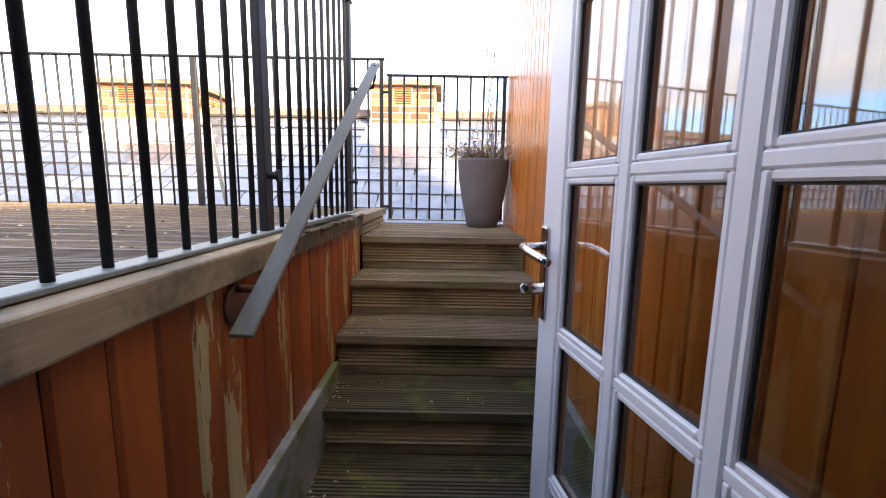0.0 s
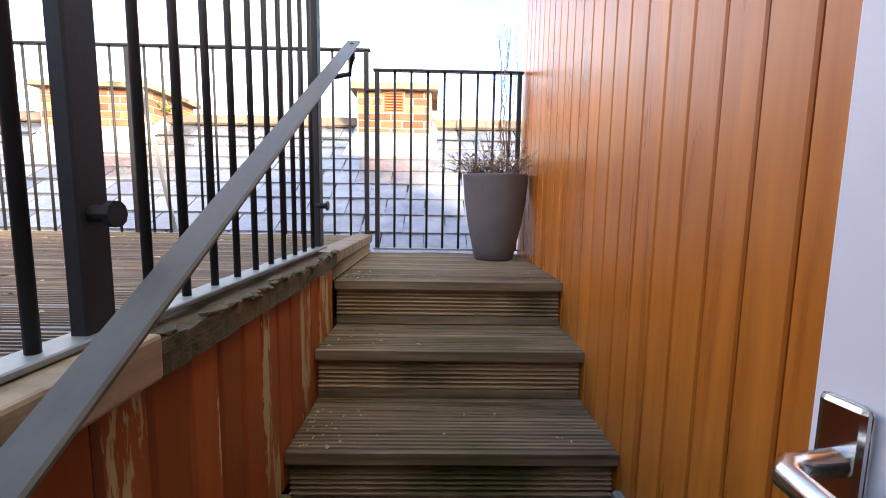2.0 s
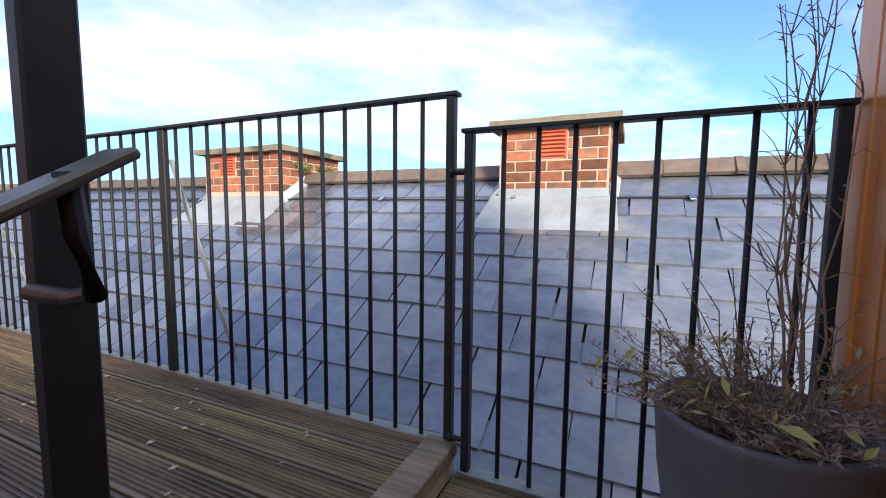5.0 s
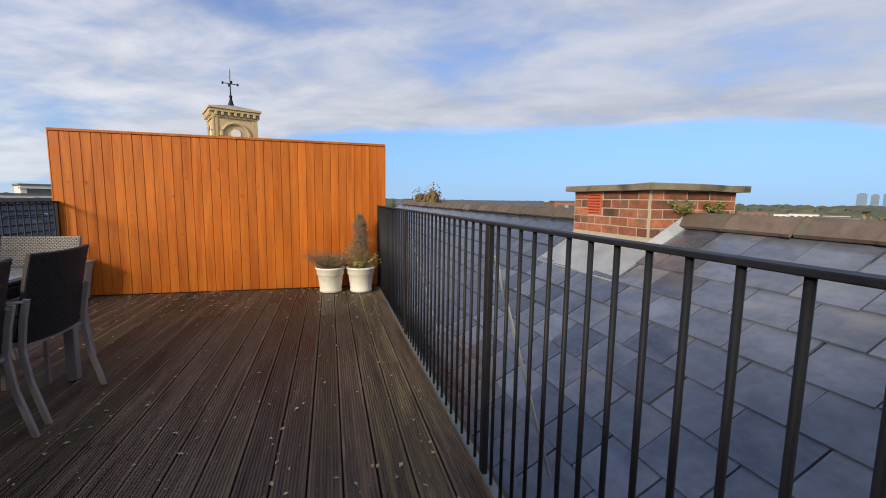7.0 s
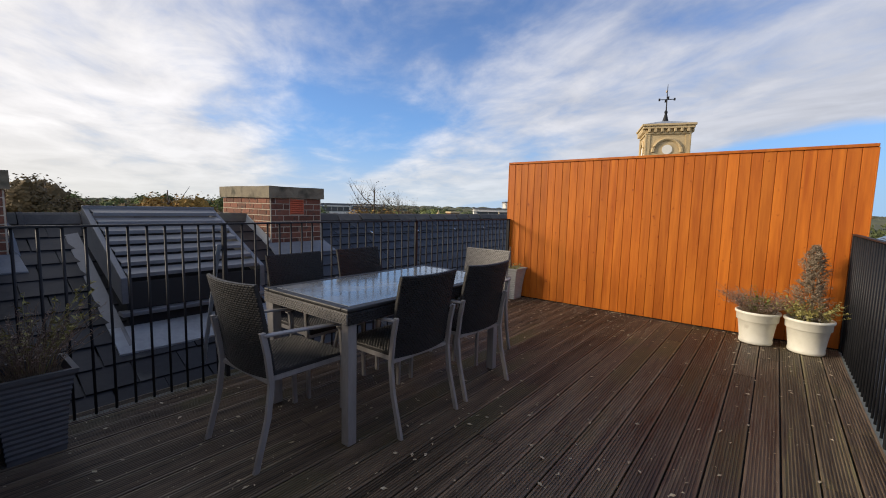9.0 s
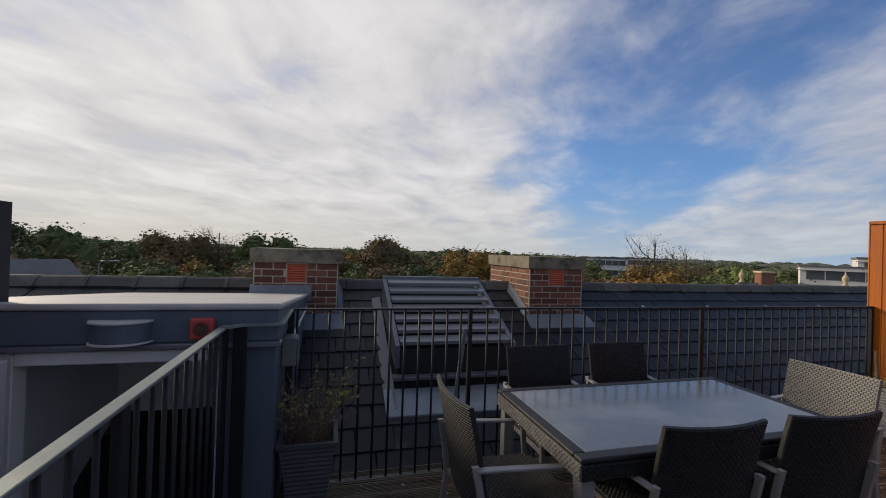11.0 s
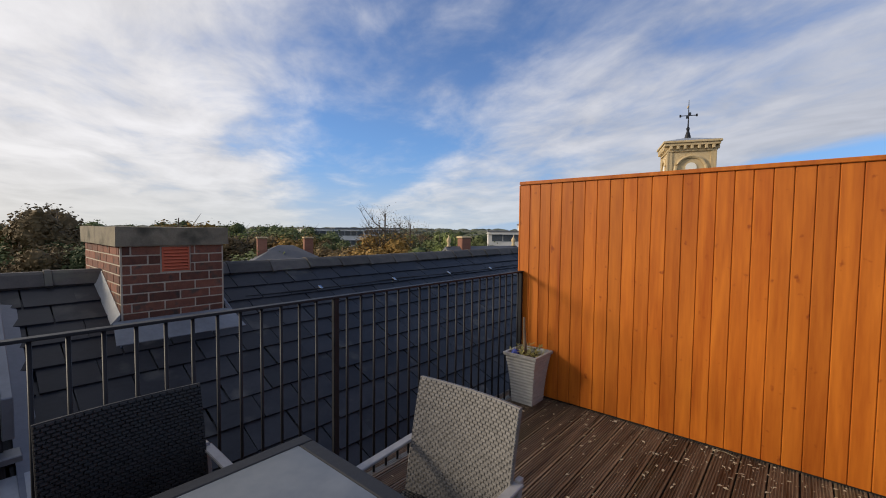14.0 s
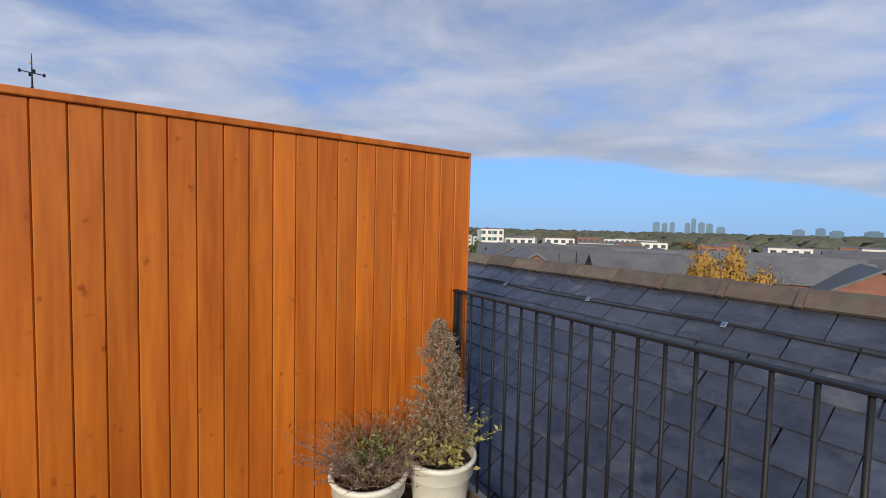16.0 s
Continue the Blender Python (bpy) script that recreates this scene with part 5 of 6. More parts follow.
for i in range(2200):
    x, y = g.uniform(-5.4, -0.3), g.uniform(-3.5, -0.1)
    if i < 900:
        x, y = g.uniform(-5.45, -5.45 + 1.5 * g.random()), g.uniform(-3.4, -0.1)
    a, l = g.uniform(0, 6.28), 0.004 + 0.016 * g.random() ** 3
    c, s = math.cos(a), math.sin(a)
    n = len(vs)
    vs.extend([(x + c * l, y + s * l, 0.004), (x - s * l * 0.5, y + c * l * 0.5, 0.006 + g.uniform(0, 0.003)), (x - c * l, y - s * l, 0.004), (x + s * l * 0.5, y - c * l * 0.5, 0.0045)])
    fs.append((n, n + 1, n + 2, n + 3))
me = bpy.data.meshes.new("leaf_litter")
me.from_pydata(vs, [], fs)
me.materials.append(M["litter"])
tagged(new("leaf_litter", me), "small dry leaf scraps lying on the decking", "litter", kind="stuff")
vs, fs = [], []
for i in range(160):
    st = g.choice(STEPS)
    x, y = g.uniform(0.03, 0.9), st[0] + g.uniform(0.01, 0.24)
    if i % 3:
        x = 0.03 + 0.2 * g.random() ** 2
    a, l = g.uniform(0, 6.28), g.uniform(0.003, 0.010)
    c, s = math.cos(a), math.sin(a)
    n = len(vs)
    vs.extend([(x + c * l, y + s * l, st[1] + 0.003), (x - s * l * 0.5, y + c * l * 0.5, st[1] + 0.006), (x - c * l, y - s * l, st[1] + 0.003), (x + s * l * 0.5, y - c * l * 0.5, st[1] + 0.004)])
    fs.append((n, n + 1, n + 2, n + 3))
me = bpy.data.meshes.new("leaf_litter")
me.from_pydata(vs, [], fs)
me.materials.append(M["litter"])
tagged(new("leaf_litter", me), "small dry leaf scraps lying on the steps", "litter", kind="stuff")

twig = thing("stick", "pale dry stick lying at the foot of the screen", "stick", pose(-5.44, -2.02, 0.008))
bm = bmesh.new()
tube(bm, [(0, -0.06, 0), (0.004, -0.02, 0.004), (-0.006, 0.01, 0.002), (0.010, 0.05, 0.001), (0.018, 0.075, 0.0)], 0.004, 5, 0.002)
part("stem", bm, M["beam"], twig)

# weeds rooted in the joints under the slab of the broad chimney
for wy, ws in ((2.02, 41), (2.36, 43)):
    weed = thing("weed", "green weed rooted in chimney joints under the slab", "plant", pose(-2.535, wy, 1.13, 0, 35, 0), "weeds on the chimney")
    bm = bmesh.new()
    tw = sprigs(bm, 26, 0.11, 0.10, 0.0016, 0.03, 0.5, ws, 3)
    part("stem_tangle", bm, M["twig"], weed)
    bm = bmesh.new()
    leaves(bm, tw, 14, 0.026, ws + 1, 0.4, 0.4)
    part("leafage", bm, M["leaf"], weed)


# ---------- ground, town and trees around ----------
GZ = -13.0
M["ground"] = material("ground", (0.05, 0.065, 0.03), (0.11, 0.12, 0.07), (0.03, 0.03, 0.03), 0.95, bump=0.0, stain=(0.13, 0.12, 0.11), stain_scale=0.01, stain_low=0.5, stain_high=0.6)
# a mild distance haze is put into the far woods' colour
M["wood_far"] = material("far_woods", (0.055, 0.07, 0.045), (0.12, 0.125, 0.085), (0.05, 0.05, 0.05), 0.95, bump=0.0, stain=(0.13, 0.085, 0.035), stain_scale=0.012)
M["bark"] = material("bark", (0.08, 0.062, 0.045), (0.15, 0.12, 0.09), (3, 3, 1), 0.9, bump=0.3)
M["crown_green"] = material("foliage_green", (0.042, 0.062, 0.018), (0.115, 0.135, 0.045), (0.6, 0.6, 0.6), 0.85, bump=0.0, spread=0.25)
M["crown_light"] = material("foliage_light", (0.085, 0.12, 0.03), (0.17, 0.20, 0.055), (0.6, 0.6, 0.6), 0.85, bump=0.0, spread=0.15)
M["crown_gold"] = material("foliage_gold", (0.16, 0.095, 0.02), (0.36, 0.21, 0.045), (0.6, 0.6, 0.6), 0.85, bump=0.0, spread=0.2)
M["crown_rust"] = material("foliage_rust", (0.085, 0.062, 0.026), (0.18, 0.12, 0.05), (0.6, 0.6, 0.6), 0.85, bump=0.0, spread=0.25)
M["render"] = material("white_render", (0.62, 0.60, 0.56), (0.75, 0.73, 0.68), (0.5, 0.5, 0.5), 0.8, bump=0.0, spread=0.08)
M["brick_far"] = material("brick_wall", (0.20, 0.085, 0.055), (0.30, 0.14, 0.095), (0.6, 0.6, 3), 0.9, bump=0.0, spread=0.15)
M["roof_far"] = material("far_slate", (0.085, 0.088, 0.098), (0.145, 0.15, 0.16), (0.5, 0.5, 0.5), 0.7, bump=0.0, spread=0.2)
M["window_far"] = material("window_glass", (0.05, 0.06, 0.075), (0.10, 0.115, 0.13), (0.5, 0.5, 0.5), 0.2, bump=0.0)
M["sandstone"] = material("sandstone", (0.46, 0.35, 0.19), (0.60, 0.47, 0.28), (0.6, 0.6, 0.6), 0.85, bump=0.2, spread=0.05)
M["dial"] = material("clock_dial", (0.75, 0.74, 0.68), (0.82, 0.81, 0.76), rough=0.4, bump=0.0)
# distance haze is put into the towers' blue base colour
M["haze_tower"] = material("hazed_tower", (0.085, 0.155, 0.23), (0.125, 0.205, 0.29), (0.01, 0.01, 0.05), 0.5, bump=0.0, spread=0.1)
M["red_panel"] = material("red_panel", (0.42, 0.05, 0.05), (0.5, 0.07, 0.06), rough=0.6, bump=0.0)
M["teal_panel"] = material("teal_panel", (0.10, 0.30, 0.26), (0.14, 0.36, 0.31), rough=0.6, bump=0.0)

bm = bmesh.new()
ring = [bm.verts.new((4500 * math.cos(2 * math.pi * k / 48), 4500 * math.sin(2 * math.pi * k / 48), GZ)) for k in range(48)]
bm.faces.new(ring)
tagged(part("ground", bm, M["ground"]), "flat green and grey suburban ground", "ground", kind="structure")


def crown_mesh(seed, mat, blobs=38, per=270, leaf=0.040, shape=(0.36, 0.36, 0.34), sparse=1.0):
    """A unit tree crown (height about 1) of small leaf tufts gathered in uneven clumps."""
    g = random.Random(seed)
    vs, fs = [], []
    for _ in range(blobs):
        a, e = g.uniform(0, 2 * math.pi), g.uniform(-0.55, 1.0)
        q = g.uniform(0.30, 0.86)
        c = Vector((shape[0] * q * math.cos(a) * math.sqrt(max(0.05, 1 - e * e * 0.7)), shape[1] * q * math.sin(a) * math.sqrt(max(0.05, 1 - e * e * 0.7)), 0.58 + shape[2] * e * q))
        br = g.uniform(0.12, 0.21)
        if per > 70:                               # a dense heart behind the leaf tufts
            k, n = 11, len(vs)
            levels = (-0.85, -0.5, -0.1, 0.3, 0.65, 0.9)
            for zz in levels:
                rr = math.sqrt(1 - zz * zz)
                for j in range(k):
                    t = 2 * math.pi * j / k
                    dd = Vector((rr * math.cos(t), rr * math.sin(t), zz))
                    vs.append(c + dd * br * (0.52 + 0.25 * noise.noise((c + dd * br) * 16)) * g.uniform(0.85, 1.1))
            for q in range(len(levels) - 1):
                for j in range(k):
                    fs.append((n + q * k + j, n + q * k + (j + 1) % k, n + (q + 1) * k + (j + 1) % k, n + (q + 1) * k + j))
            fs.append(tuple(n + (len(levels) - 1) * k + j for j in range(k)))
        for _ in range(int(per * sparse)):
            d = Vector((g.gauss(0, 1), g.gauss(0, 1), g.gauss(0, 0.8))).normalized()
            p = c + d * br * g.uniform(0.48, 0.90)
            s, u = axes(d + Vector((g.uniform(-0.8, 0.8), g.uniform(-0.8, 0.8), g.uniform(-0.4, 0.9))))
            l = leaf * g.uniform(0.35, 1.0)
            n = len(vs)
            vs.extend([p - s * l * 0.5, p + u * l * 0.35, p + s * l * 0.5, p - u * l * 0.35])
            fs.append((n, n + 1, n + 2, n + 3))
    me = bpy.data.meshes.new("crown")
    me.from_pydata(vs, [], fs)
    me.materials.append(mat)
    return me


def trunk_mesh(seed, twiggy=False):
    g = random.Random(seed)
    bm = bmesh.new()
    tube(bm, [(0, 0, 0), (0.01, 0, 0.3), (0.0, 0.01, 0.6), (0.01, 0, 0.9)], 0.022, 7, 0.005)
    for k in range(26 if twiggy else 10):
        z = g.uniform(0.25, 0.8)
        a = g.uniform(0, 2 * math.pi)
        l = g.uniform(0.15, 0.36) * (1.15 - z * 0.6)
        e = Vector((math.cos(a) * l, math.sin(a) * l, z + l * g.uniform(0.5, 1.0)))
        mid = Vector((math.cos(a) * l * 0.5, math.sin(a) * l * 0.5, z + l * 0.3))
        tube(bm, [(0, 0, z), mid, e], 0.006 if twiggy else 0.009, 4, 0.0012)
        if twiggy:
            for q in range(14):
                s = mid.lerp(e, g.random())
                tube(bm, [s, s + Vector((g.uniform(-0.08, 0.08), g.uniform(-0.08, 0.08), g.uniform(0.02, 0.11)))], 0.0014, 3, 0.0005)
    return mesh_of("trunk", bm, M["bark"])


crowns = {
    "green": [crown_mesh(s, M["crown_green"]) for s in (101, 102, 103)],
    "light": [crown_mesh(s, M["crown_light"], 34, 270, 0.038) for s in (111, 112)],
    "gold": [crown_mesh(s, M["crown_gold"], 34, 270, 0.038) for s in (121, 122)],
    "rust": [crown_mesh(s, M["crown_rust"], 34, 270, 0.038) for s in (131, 132)],
    "bare": [crown_mesh(141, M["crown_rust"], 40, 68, 0.017, (0.34, 0.34, 0.40))],
    "far": [crown_mesh(161, M["crown_green"], 24, 110, 0.05), crown_mesh(163, M["crown_green"], 24, 110, 0.05), crown_mesh(164, M["crown_light"], 24, 110, 0.05), crown_mesh(162, M["crown_rust"], 24, 110, 0.05)],
    "tall": [crown_mesh(151, M["crown_green"], 26, 110, 0.035, (0.14, 0.14, 0.44))],
}
trunks = [trunk_mesh(1), trunk_mesh(2), trunk_mesh(3, True)]
TREE_LABEL = {"green": "large dark green broadleaf tree", "light": "light green leafy tree below the roofline", "gold": "golden autumn broadleaf tree",
              "rust": "brown autumn broadleaf tree", "bare": "nearly bare autumn tree with fine branches", "tall": "slim upright dark tree", "far": "distant broadleaf tree among houses"}
tr = random.Random(77)


def tree(az, dist, top, kind, width=1.0):
    """A tree at a bearing (degrees from +x) and distance, its top at the height top."""
    a = radians(az)
    h = (top - GZ) / 0.98
    t = thing("tree", TREE_LABEL[kind], "tree", Matrix.Translation((dist * math.cos(a), dist * math.sin(a), GZ)) @ Matrix.Rotation(tr.uniform(0, 6.28), 4, "Z") @ Matrix.Diagonal((h * width, h * width, h, 1)), "trees around the building")
    piece("trunk", trunks[2] if kind == "bare" else trunks[tr.randrange(2)], t, Matrix.Identity(4))
    piece("crown", tr.choice(crowns[kind]), t, Matrix.Identity(4))
    return t


# belt of park trees to the south
for i in range(72):
    az = 213 + i * 1.43 + tr.uniform(-1.0, 1.0)
    d = tr.uniform(42, 125)
    kind = tr.choice(("green", "green", "green", "rust", "rust", "light", "gold"))
    lift = -1.2 + (3.0 if az > 238 else 0.5) * tr.uniform(0.25, 1.0) * d / 80
    tree(az, d, lift, kind, tr.uniform(0.85, 1.2))
for i in range(120):
    az = 205 + i * 0.86 + tr.uniform(-0.8, 0.8)
    d = tr.uniform(115, 230)
    tree(az, d, 0.2 + (0.022 if az > 238 else 0.006) * d * tr.uniform(0.3, 1.0), "far", tr.uniform(1.0, 1.5))
for az, d, top, kind, w in ((268, 24, 0.15, "light", 0.8), (262, 30, -0.6, "light", 0.8), (273, 34, 0.2, "light", 0.7), (228.3, 66, 5.2, "bare", 0.75), (229, 64, 1.2, "gold", 1.1),
                            (225, 68, 3.6, "bare", 0.7), (219, 60, 2.0, "light", 0.55), (227, 70, 0.6, "gold", 1.0), (222.5, 62, -0.3, "green", 1.0), (216, 58, -0.4, "green", 0.9),
                            (202.8, 48, 5.6, "bare", 0.5), (262, 76, 4.9, "rust", 0.9), (252, 78, 4.2, "gold", 0.9), (277, 80, 4.4, "green", 1.0), (287, 84, 4.4, "rust", 1.0), (283, 82, 5.0, "bare", 0.9),
                            (118, 44, 1.0, "gold", 0.55), (115.5, 45, 0.2, "gold", 0.5), (113, 46, -0.6, "bare", 0.55), (167.5, 62, 3.4, "rust", 0.5), (169.5, 70, 1.4, "gold", 0.55),
                            (171.5, 66, 1.2, "green", 0.5), (152, 90, 0.4, "light", 0.6), (149, 95, 0.2, "light", 0.6), (296, 60, 3.4, "tall", 0.8), (300, 90, 4.5, "green", 1.0), (305, 95, 4.0, "rust", 1.0)):
    tree(az, d, top, kind, w)
for i in range(34):
    tree(tr.uniform(88, 168), tr.uniform(110, 420), tr.uniform(-5.5, -2.0), "far", tr.uniform(0.8, 1.3))

# woods that fade into the distance
g = random.Random(5)
vs, fs = [], []
for i in range(2600):
    a = g.uniform(0, 2 * math.pi)
    d = 170 * (14.0 ** g.random())
    if radians(88) < a < radians(150):
        d = 380 * (6.0 ** g.random())
    cx, cy = d * math.cos(a), d * math.sin(a)
    w, h = g.uniform(5, 12) * (1 + d / 900), GZ + g.uniform(7.5, 12.5) + d * 0.004
    n = len(vs)
    k = 7
    for q, (rad, zz) in enumerate(((0.9, GZ), (1.0, GZ + (h - GZ) * 0.5), (0.62, GZ + (h - GZ) * 0.85))):
        for j in range(k):
            t = 2 * math.pi * (j + 0.5 * q) / k
            rr = w * rad * g.uniform(0.75, 1.2)
            vs.append((cx + rr * math.cos(t), cy + rr * math.sin(t), zz * 1.0 + g.uniform(-0.6, 0.6)))
    vs.append((cx, cy, h))
    for q in range(2):
        for j in range(k):
            fs.append((n + q * k + j, n + q * k + (j + 1) % k, n + (q + 1) * k + (j + 1) % k, n + (q + 1) * k + j))
    for j in range(k):
        fs.append((n + 2 * k + j, n + 2 * k + (j + 1) % k, n + 3 * k))
me = bpy.data.meshes.new("far_woods")
me.from_pydata(vs, [], fs)
me.materials.append(M["wood_far"])
tagged(new("far_woods", me), "distant autumn woods reaching the horizon", "woods", kind="stuff")


def house(label, az, dist, turn, w, d, top, wall_h, wall_mat, roof="gable", cols=4, rows=2, name="house", group="houses beyond the roof", pots=0, accent=None, bands=False):
    """A building at a bearing and distance, its highest point at the height top."""
    a = radians(az)
    hs = thing(name, label, "building", Matrix.Translation((dist * math.cos(a), dist * math.sin(a), GZ)) @ Matrix.Rotation(radians(az + 90 + turn), 4, "Z"), group)
    total = top - GZ
    eave = total if roof == "flat" else total - wall_h
    part("wall", box_bm(-w / 2, -d / 2, 0, w / 2, d / 2, eave), wall_mat, hs)
    bm = bmesh.new()
    o = 0.35
    if roof == "gable":
        loft(bm, [[(x, -d / 2 - o, eave - 0.1), (x, 0, total), (x, d / 2 + o, eave - 0.1), (x, d / 2 + o, eave - 0.3), (x, 0, total - 0.25), (x, -d / 2 - o, eave - 0.3)] for x in (-w / 2 - o, w / 2 + o)])
    elif roof == "hip":
        q = max(0.3, w / 2 - d / 2)
        loft(bm, [[(-w / 2 - o, -d / 2 - o, eave), (w / 2 + o, -d / 2 - o, eave), (w / 2 + o, d / 2 + o, eave), (-w / 2 - o, d / 2 + o, eave)], [(-q, -0.1, total), (q, -0.1, total), (q, 0.1, total), (-q, 0.1, total)]])
    else:
        box(bm, -w / 2 - 0.2, -d / 2 - 0.2, total + 0.002, w / 2 + 0.2, d / 2 + 0.2, total + 0.35)
    rf = part("roof", bm, M["roof_far"], hs)
    if roof == "gable":
        for x0, x1 in ((-w / 2, -w / 2 + 0.2), (w / 2 - 0.2, w / 2)):
            bm = bmesh.new()
            loft(bm, [[(x, -d / 2, eave), (x, 0, total - 0.26), (x, d / 2, eave)] for x in (x0, x1)])
            part("gable", bm, wall_mat, hs)
    sh = 2.8
    mw = w / cols * 0.55
    wm = mesh_of("window", box_bm(-mw / 2, -0.06, -0.7, mw / 2, 0.06, 0.7), M["window_far"])
    for r in range(rows if bands else 0):           # continuous window bands with mullions
        z = eave - 1.3 - r * 3.1
        for y in (d / 2, -d / 2):
            band = part("window_band", box_bm(-w / 2 + 0.8, y - 0.07, z - 0.75, w / 2 - 0.8, y + 0.07, z + 0.75), M["window_far"], hs, "dark window band")
            mull = mesh_of("mullion", box_bm(-0.06, -0.10, -0.75, 0.06, 0.10, 0.75), wall_mat)
            for c in range(1, cols):
                piece("mullion", mull, band, pose(-w / 2 + 0.8 + (w - 1.6) * c / cols, y, z))
            part("ledge", box_bm(-w / 2 - 0.3, y - 0.4, z + 0.80, w / 2 + 0.3, y + 0.4, z + 0.98), wall_mat, hs)
    for r in range(0 if bands else rows):
        for c in range(cols):
            x, z = -w / 2 + w * (c + 0.5) / cols, eave - 1.5 - r * sh
            for y in (d / 2, -d / 2):
                piece("window", wm, hs, pose(x, y, z))
            if accent and c % 2:
                part("panel", box_bm(x + mw / 2 + 0.05, d / 2 - 0.03, z - 0.8, x + mw / 2 + 0.9, d / 2 + 0.05, z + 0.8), accent, hs)
                part("panel", box_bm(x + mw / 2 + 0.05, -d / 2 - 0.05, z - 0.8, x + mw / 2 + 0.9, -d / 2 + 0.03, z + 0.8), accent, hs)
    for k in range(pots):
        px = (-1) ** k * w * 0.28
        part("chimney", box_bm(px - 0.45, -0.4, eave, px + 0.45, 0.4, total + 0.7, 0.05), M["brick_far"], hs)
        part("chimney_pot", box_bm(px - 0.52, -0.47, total + 0.702, px + 0.52, 0.47, total + 0.85, 0.04), M["sandstone"], hs)
    return hs


house("cream villa with hipped slate roof and two brick chimneys", 240.2, 48, 10, 8, 6.5, -0.35, 1.9, M["render"], "hip", 4, 2, pots=2)
house("long white modern office block with dark window bands", 235.5, 150, 14, 20, 12, 1.0, 0, M["render"], "flat", 9, 3, "office_block", bands=True)
house("grey glazed office wing with a flat roof", 231.2, 165, 14, 24, 12, 1.3, 0, M["render"], "flat", 12, 3, "office_block", bands=True)
house("white modern apartment block with a set-back top floor", 207.6, 105, 8, 26, 14, 0.9, 0, M["render"], "flat", 10, 3, "apartment_block", bands=True)
house("small white roof storey of the apartment block", 207.5, 110, 8, 12, 9, 2.6, 0, M["render"], "flat", 3, 1, "apartment_block", bands=True)
house("red brick school block with grey roof and red panels", 158.5, 150, 8, 36, 13, 1.4, 2.6, M["brick_far"], "gable", 12, 2, "school_building", accent=M["red_panel"])
house("long low brick building with grey roof", 167, 165, 6, 26, 12, 0.9, 2.0, M["brick_far"], "gable", 8, 2, "school_building")
house("red brick and teal modern building", 148.3, 120, 8, 9, 10, 1.2, 0, M["brick_far"], "flat", 3, 3, "school_building", accent=M["teal_panel"])
house("white and teal modern building with an overhanging roof", 141.4, 190, 10, 10, 10, 1.3, 0, M["render"], "flat", 4, 3, "school_building", accent=M["teal_panel"])
house("grey slate roofed house behind the ridge", 304, 36, 20, 11, 9, 0.2, 2.8, M["brick_far"], "gable", 4, 2)
gabled = house("sandstone gabled house with finials and a tall chimney", 215.5, 40, 35, 7, 6, 0.0, 2.4, M["sandstone"], "gable", 3, 2, pots=1)
for x in (-3.5, 3.5):
    bm = bmesh.new()
    lathe(bm, [(0.02, 0.0), (0.20, 0.0), (0.16, 0.12), (0.10, 0.25), (0.20, 0.45), (0.19, 0.62), (0.07, 0.78), (0.02, 1.0)], 12, Matrix.Translation((x, 0, -GZ - 0.02)))
    part("finial", bm, M["sandstone"], gabled, "", None, True)
lamp_a = radians(293.5)
street = thing("street_lamp", "tall grey street lamp among the trees", "street lamp", Matrix.Translation((44 * math.cos(lamp_a), 44 * math.sin(lamp_a), GZ)))
bm = bmesh.new()
tube(bm, [(0, 0, 0), (0, 0, 4.0), (0, 0, 12.6), (-0.15, 0.05, 12.85), (-0.9, 0.3, 12.9)], 0.09, 8, 0.05)
part("pole", bm, M["louvre"], street, "", None, True)
part("head", box_bm(-1.5, 0.15, 12.84, -0.85, 0.50, 12.96, 0.03), M["louvre"], street)
hr = random.Random(12)
for i in range(44):
    az = 94 + hr.uniform(0, 48)
    d = hr.uniform(52, 120)
    house("brick terrace house with dark slate roof", az, d, hr.choice((0, 0, 90, 8, -10)) + 6, hr.uniform(9, 18), hr.uniform(7.5, 9), -0.1 - 0.017 * d + hr.uniform(-0.5, 0.3), 2.6, M["brick_far"], "gable", 4, 1)
for i in range(30):
    az = 93 + hr.uniform(0, 52)
    d = hr.uniform(140, 330)
    m = hr.choice((M["render"], M["render"], M["brick_far"]))
    house("white rendered modern terrace house" if m is M["render"] else "red brick modern house", az, d, hr.uniform(-15, 15), hr.uniform(8, 14), 9, -0.7 - 0.009 * d + hr.uniform(-0.8, 0.6), 2.2, m, hr.choice(("flat", "flat", "gable")), 4, 2)
for i, (az, h, w) in enumerate(((119.9, 46, 34), (119.0, 42, 26), (118.2, 46, 24), (116.6, 44, 26), (116.0, 62, 22), (115.2, 46, 30), (114.4, 42, 30), (113.3, 30, 38), (106.5, 24, 46), (104.8, 30, 36), (103.6, 22, 50), (101, 22, 60))):
    a = radians(az)
    t = thing("tower_block", "hazy blue city tower on the horizon", "building", Matrix.Translation((2000 * math.cos(a), 2000 * math.sin(a), GZ)) @ Matrix.Rotation(a, 4, "Z"), "city skyline")
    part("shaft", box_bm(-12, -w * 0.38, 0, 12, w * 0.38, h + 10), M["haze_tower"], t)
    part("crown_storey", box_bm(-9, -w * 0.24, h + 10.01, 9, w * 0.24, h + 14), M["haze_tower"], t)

# ---------- clock tower ----------
TD, TA = 60.0, 191.9
ta = radians(TA)
tower = thing("clock_tower", "yellow sandstone clock tower with a weather vane", "tower", Matrix.Translation((TD * math.cos(ta), TD * math.sin(ta), GZ)) @ Matrix.Rotation(ta + radians(9), 4, "Z"), kind="")
tz = 11.75 - GZ                                    # cornice top over the ground
S = 2.35
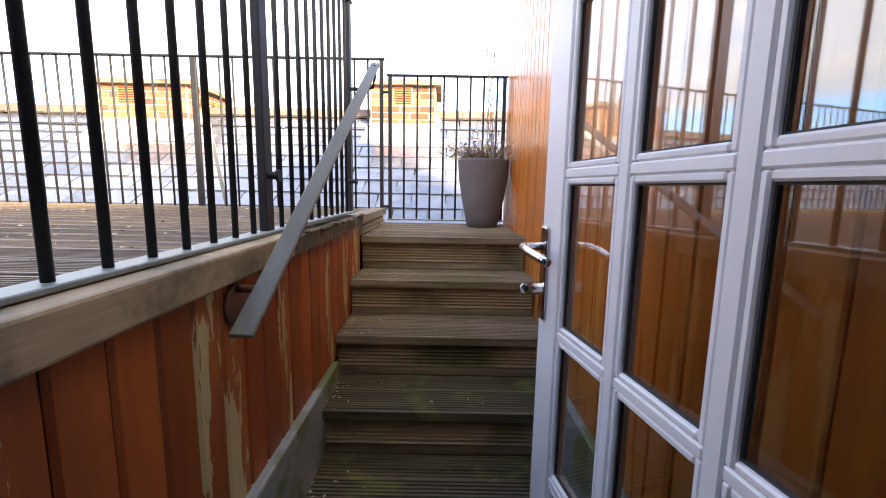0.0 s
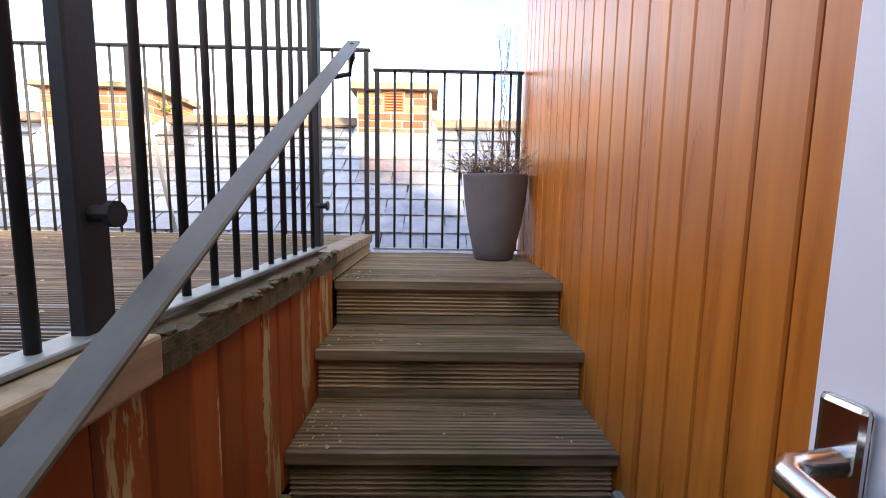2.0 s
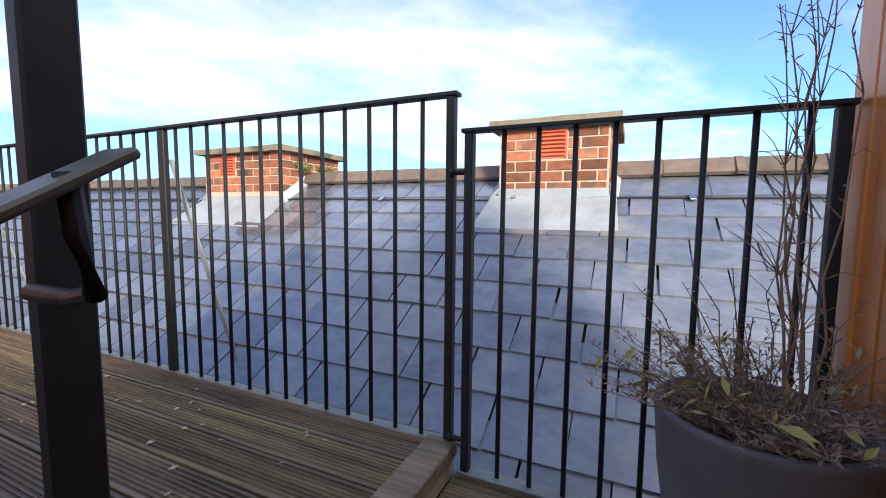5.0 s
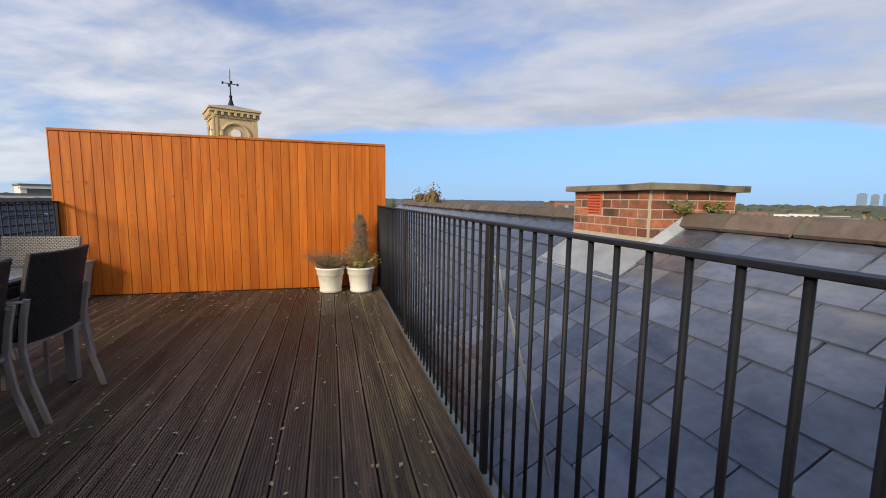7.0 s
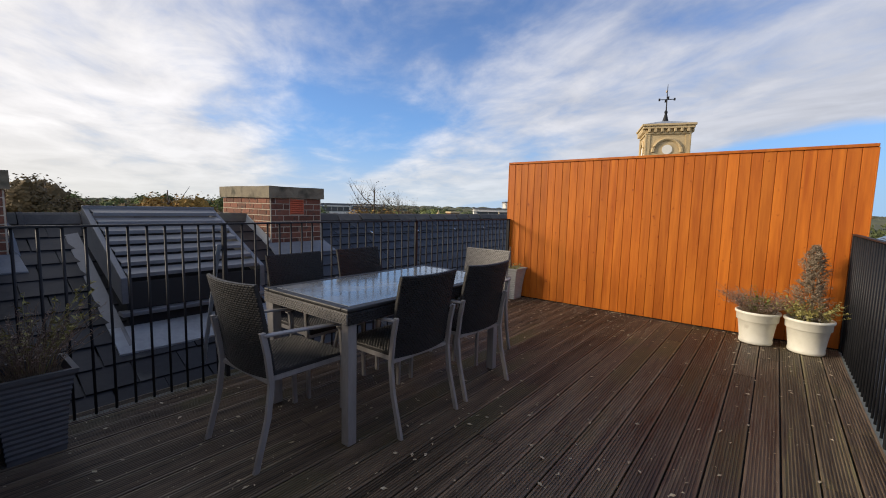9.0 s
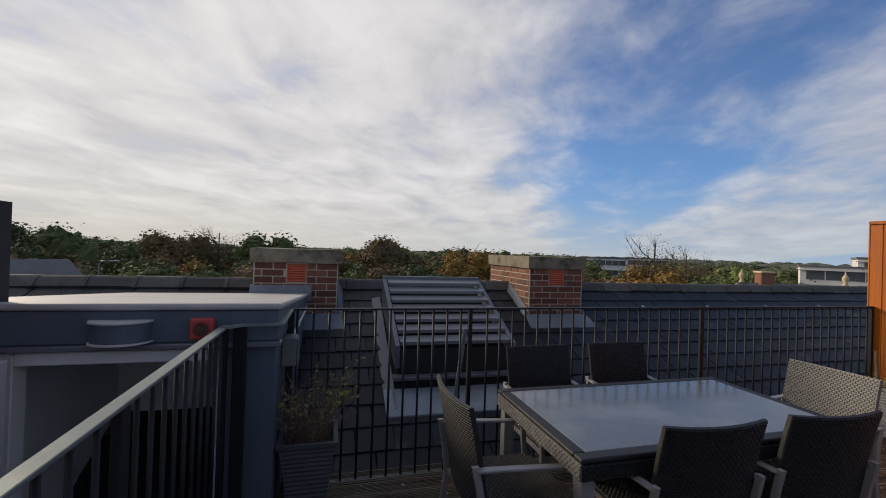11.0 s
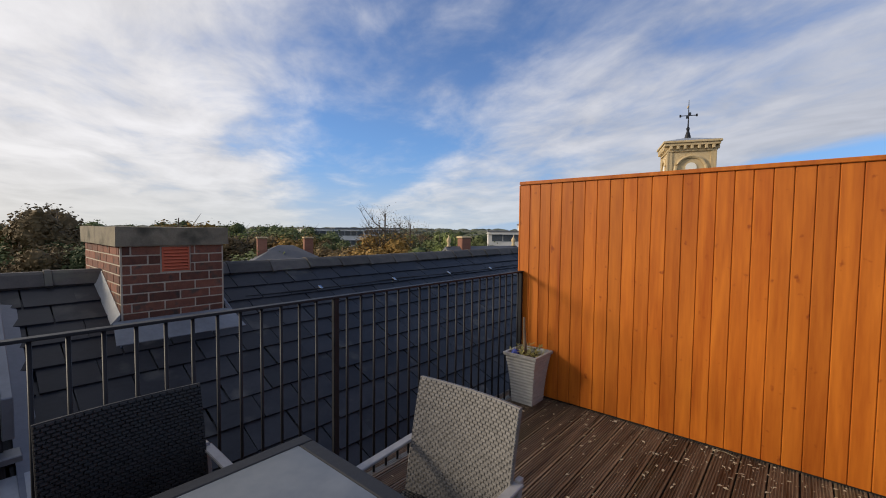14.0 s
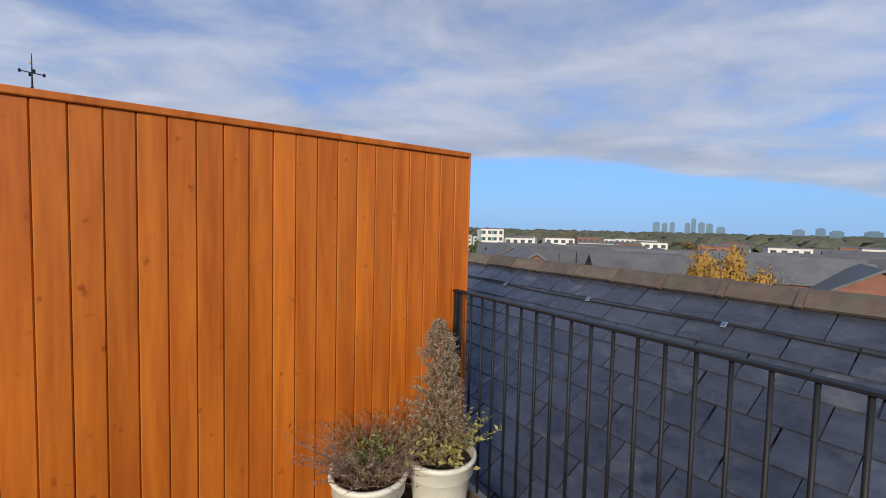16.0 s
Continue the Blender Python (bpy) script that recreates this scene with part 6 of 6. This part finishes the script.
part("shaft", box_bm(-S, -S, 0, S, S, tz - 1.0, 0.03), M["sandstone"], tower)
for z0, z1, o in ((tz - 5.2, tz - 4.9, 0.16), (tz - 1.2, tz - 0.95, 0.15), (tz - 0.55, tz - 0.25, 0.42), (tz - 0.245, tz, 0.56)):
    part("cornice", box_bm(-S - o, -S - o, z0, S + o, S + o, z1, 0.03), M["sandstone"], tower)
part("frieze", box_bm(-S - 0.05, -S - 0.05, tz - 0.94, S + 0.05, S + 0.05, tz - 0.556), M["sandstone"], tower)
mm = mesh_of("bracket", box_bm(-0.14, -0.20, -0.2, 0.14, 0.20, 0.2, 0.03), M["sandstone"])
for k in range(7):
    s = -S + 0.25 + k * (2 * S - 0.5) / 6
    for x, y, rot in ((S + 0.25, s, 90), (-S - 0.25, s, 90), (s, S + 0.25, 0), (s, -S - 0.25, 0)):
        piece("bracket", mm, tower, pose(x, y, tz - 0.755, 0, 0, rot))
bm = bmesh.new()
q = S + 0.5
loft(bm, [[(-q, -q, tz + 0.005), (q, -q, tz + 0.005), (q, q, tz + 0.005), (-q, q, tz + 0.005)], [(-0.3, -0.3, tz + 0.75), (0.3, -0.3, tz + 0.75), (0.3, 0.3, tz + 0.75), (-0.3, 0.3, tz + 0.75)]])
part("roof", bm, M["lead"], tower, "shallow lead roof")
for nx, ny in ((1, 0), (0, 1), (0, -1), (-1, 0)):
    rot = Matrix.Rotation(math.atan2(ny, nx), 4, "Z")
    clock = part("clock_face", lathe(bmesh.new(), [(0.01, 0.0), (0.56, 0.0), (0.56, 0.06), (0.01, 0.06)], 32, rot @ Matrix.Translation((S + 0.03, 0, tz - 3.0)) @ pose(0, 0, 0, 0, 90, 0)), M["dial"], tower, "white clock dial")
    bm = bmesh.new()
    pts = [(S + 0.05, 1.55 * math.cos(a), tz - 3.3 + 1.55 * math.sin(a)) for a in [math.pi * k / 20 for k in range(21)]]
    tube(bm, [rot @ Vector(p) for p in pts], 0.20, 6)
    part("arch", bm, M["sandstone"], tower)
    for s in (-0.72, 0.72):
        bm = bmesh.new()
        ring = [(0.42 * math.cos(a), 0.42 * math.sin(a)) for a in [math.pi * k / 12 for k in range(13)]] + [(-0.42, -1.3), (0.42, -1.3)]
        loft(bm, [[rot @ Vector((x, s + c, tz - 4.5 + d)) for c, d in ring] for x in (S - 0.02, S + 0.03)])
        part("window", bm, M["dial"], tower, "pale arched window")
    for s in (-1, 1):
        part("pilaster", (lambda b: (box(b, S - 0.05, s * 2.2 - 0.28, tz - 9, S + 0.09, s * 2.2 + 0.28, tz - 1.21, rot), b)[1])(bmesh.new()), M["sandstone"], tower)
vane = part("weather_vane", tube(bmesh.new(), [(0, 0, tz + 0.7), (0, 0, tz + 5.2)], 0.10, 8, 0.03), M["steel"], tower, "dark iron weather vane")
bm = bmesh.new()
tube(bm, [(0, -0.85, tz + 3.4), (0, 0.85, tz + 3.4)], 0.05, 6)
tube(bm, [(-0.85, 0, tz + 3.4), (0.85, 0, tz + 3.4)], 0.05, 6)
for a, b in ((0, 0.85), (0, -0.85), (0.85, 0), (-0.85, 0)):
    box(bm, a - 0.09, b - 0.09, tz + 3.26, a + 0.09, b + 0.09, tz + 3.54)
part("compass_arms", bm, M["steel"], vane)
bm = bmesh.new()
lathe(bm, [(0.02, 0), (0.36, 0.05), (0.25, 0.5), (0.13, 0.9), (0.2, 1.15), (0.08, 1.4), (0.03, 1.5)], 12, Matrix.Translation((0, 0, tz + 0.72)))
part("finial_base", bm, M["steel"], vane)
bm = bmesh.new()
loft(bm, [[(0.1, y, tz + 4.45), (0.9, y, tz + 4.40), (1.0, y, tz + 4.75), (0.75, y, tz + 4.62), (0.1, y, tz + 4.62)] for y in (-0.02, 0.02)])
part("vane_flag", bm, M["sandstone"], vane, "gilded flag")
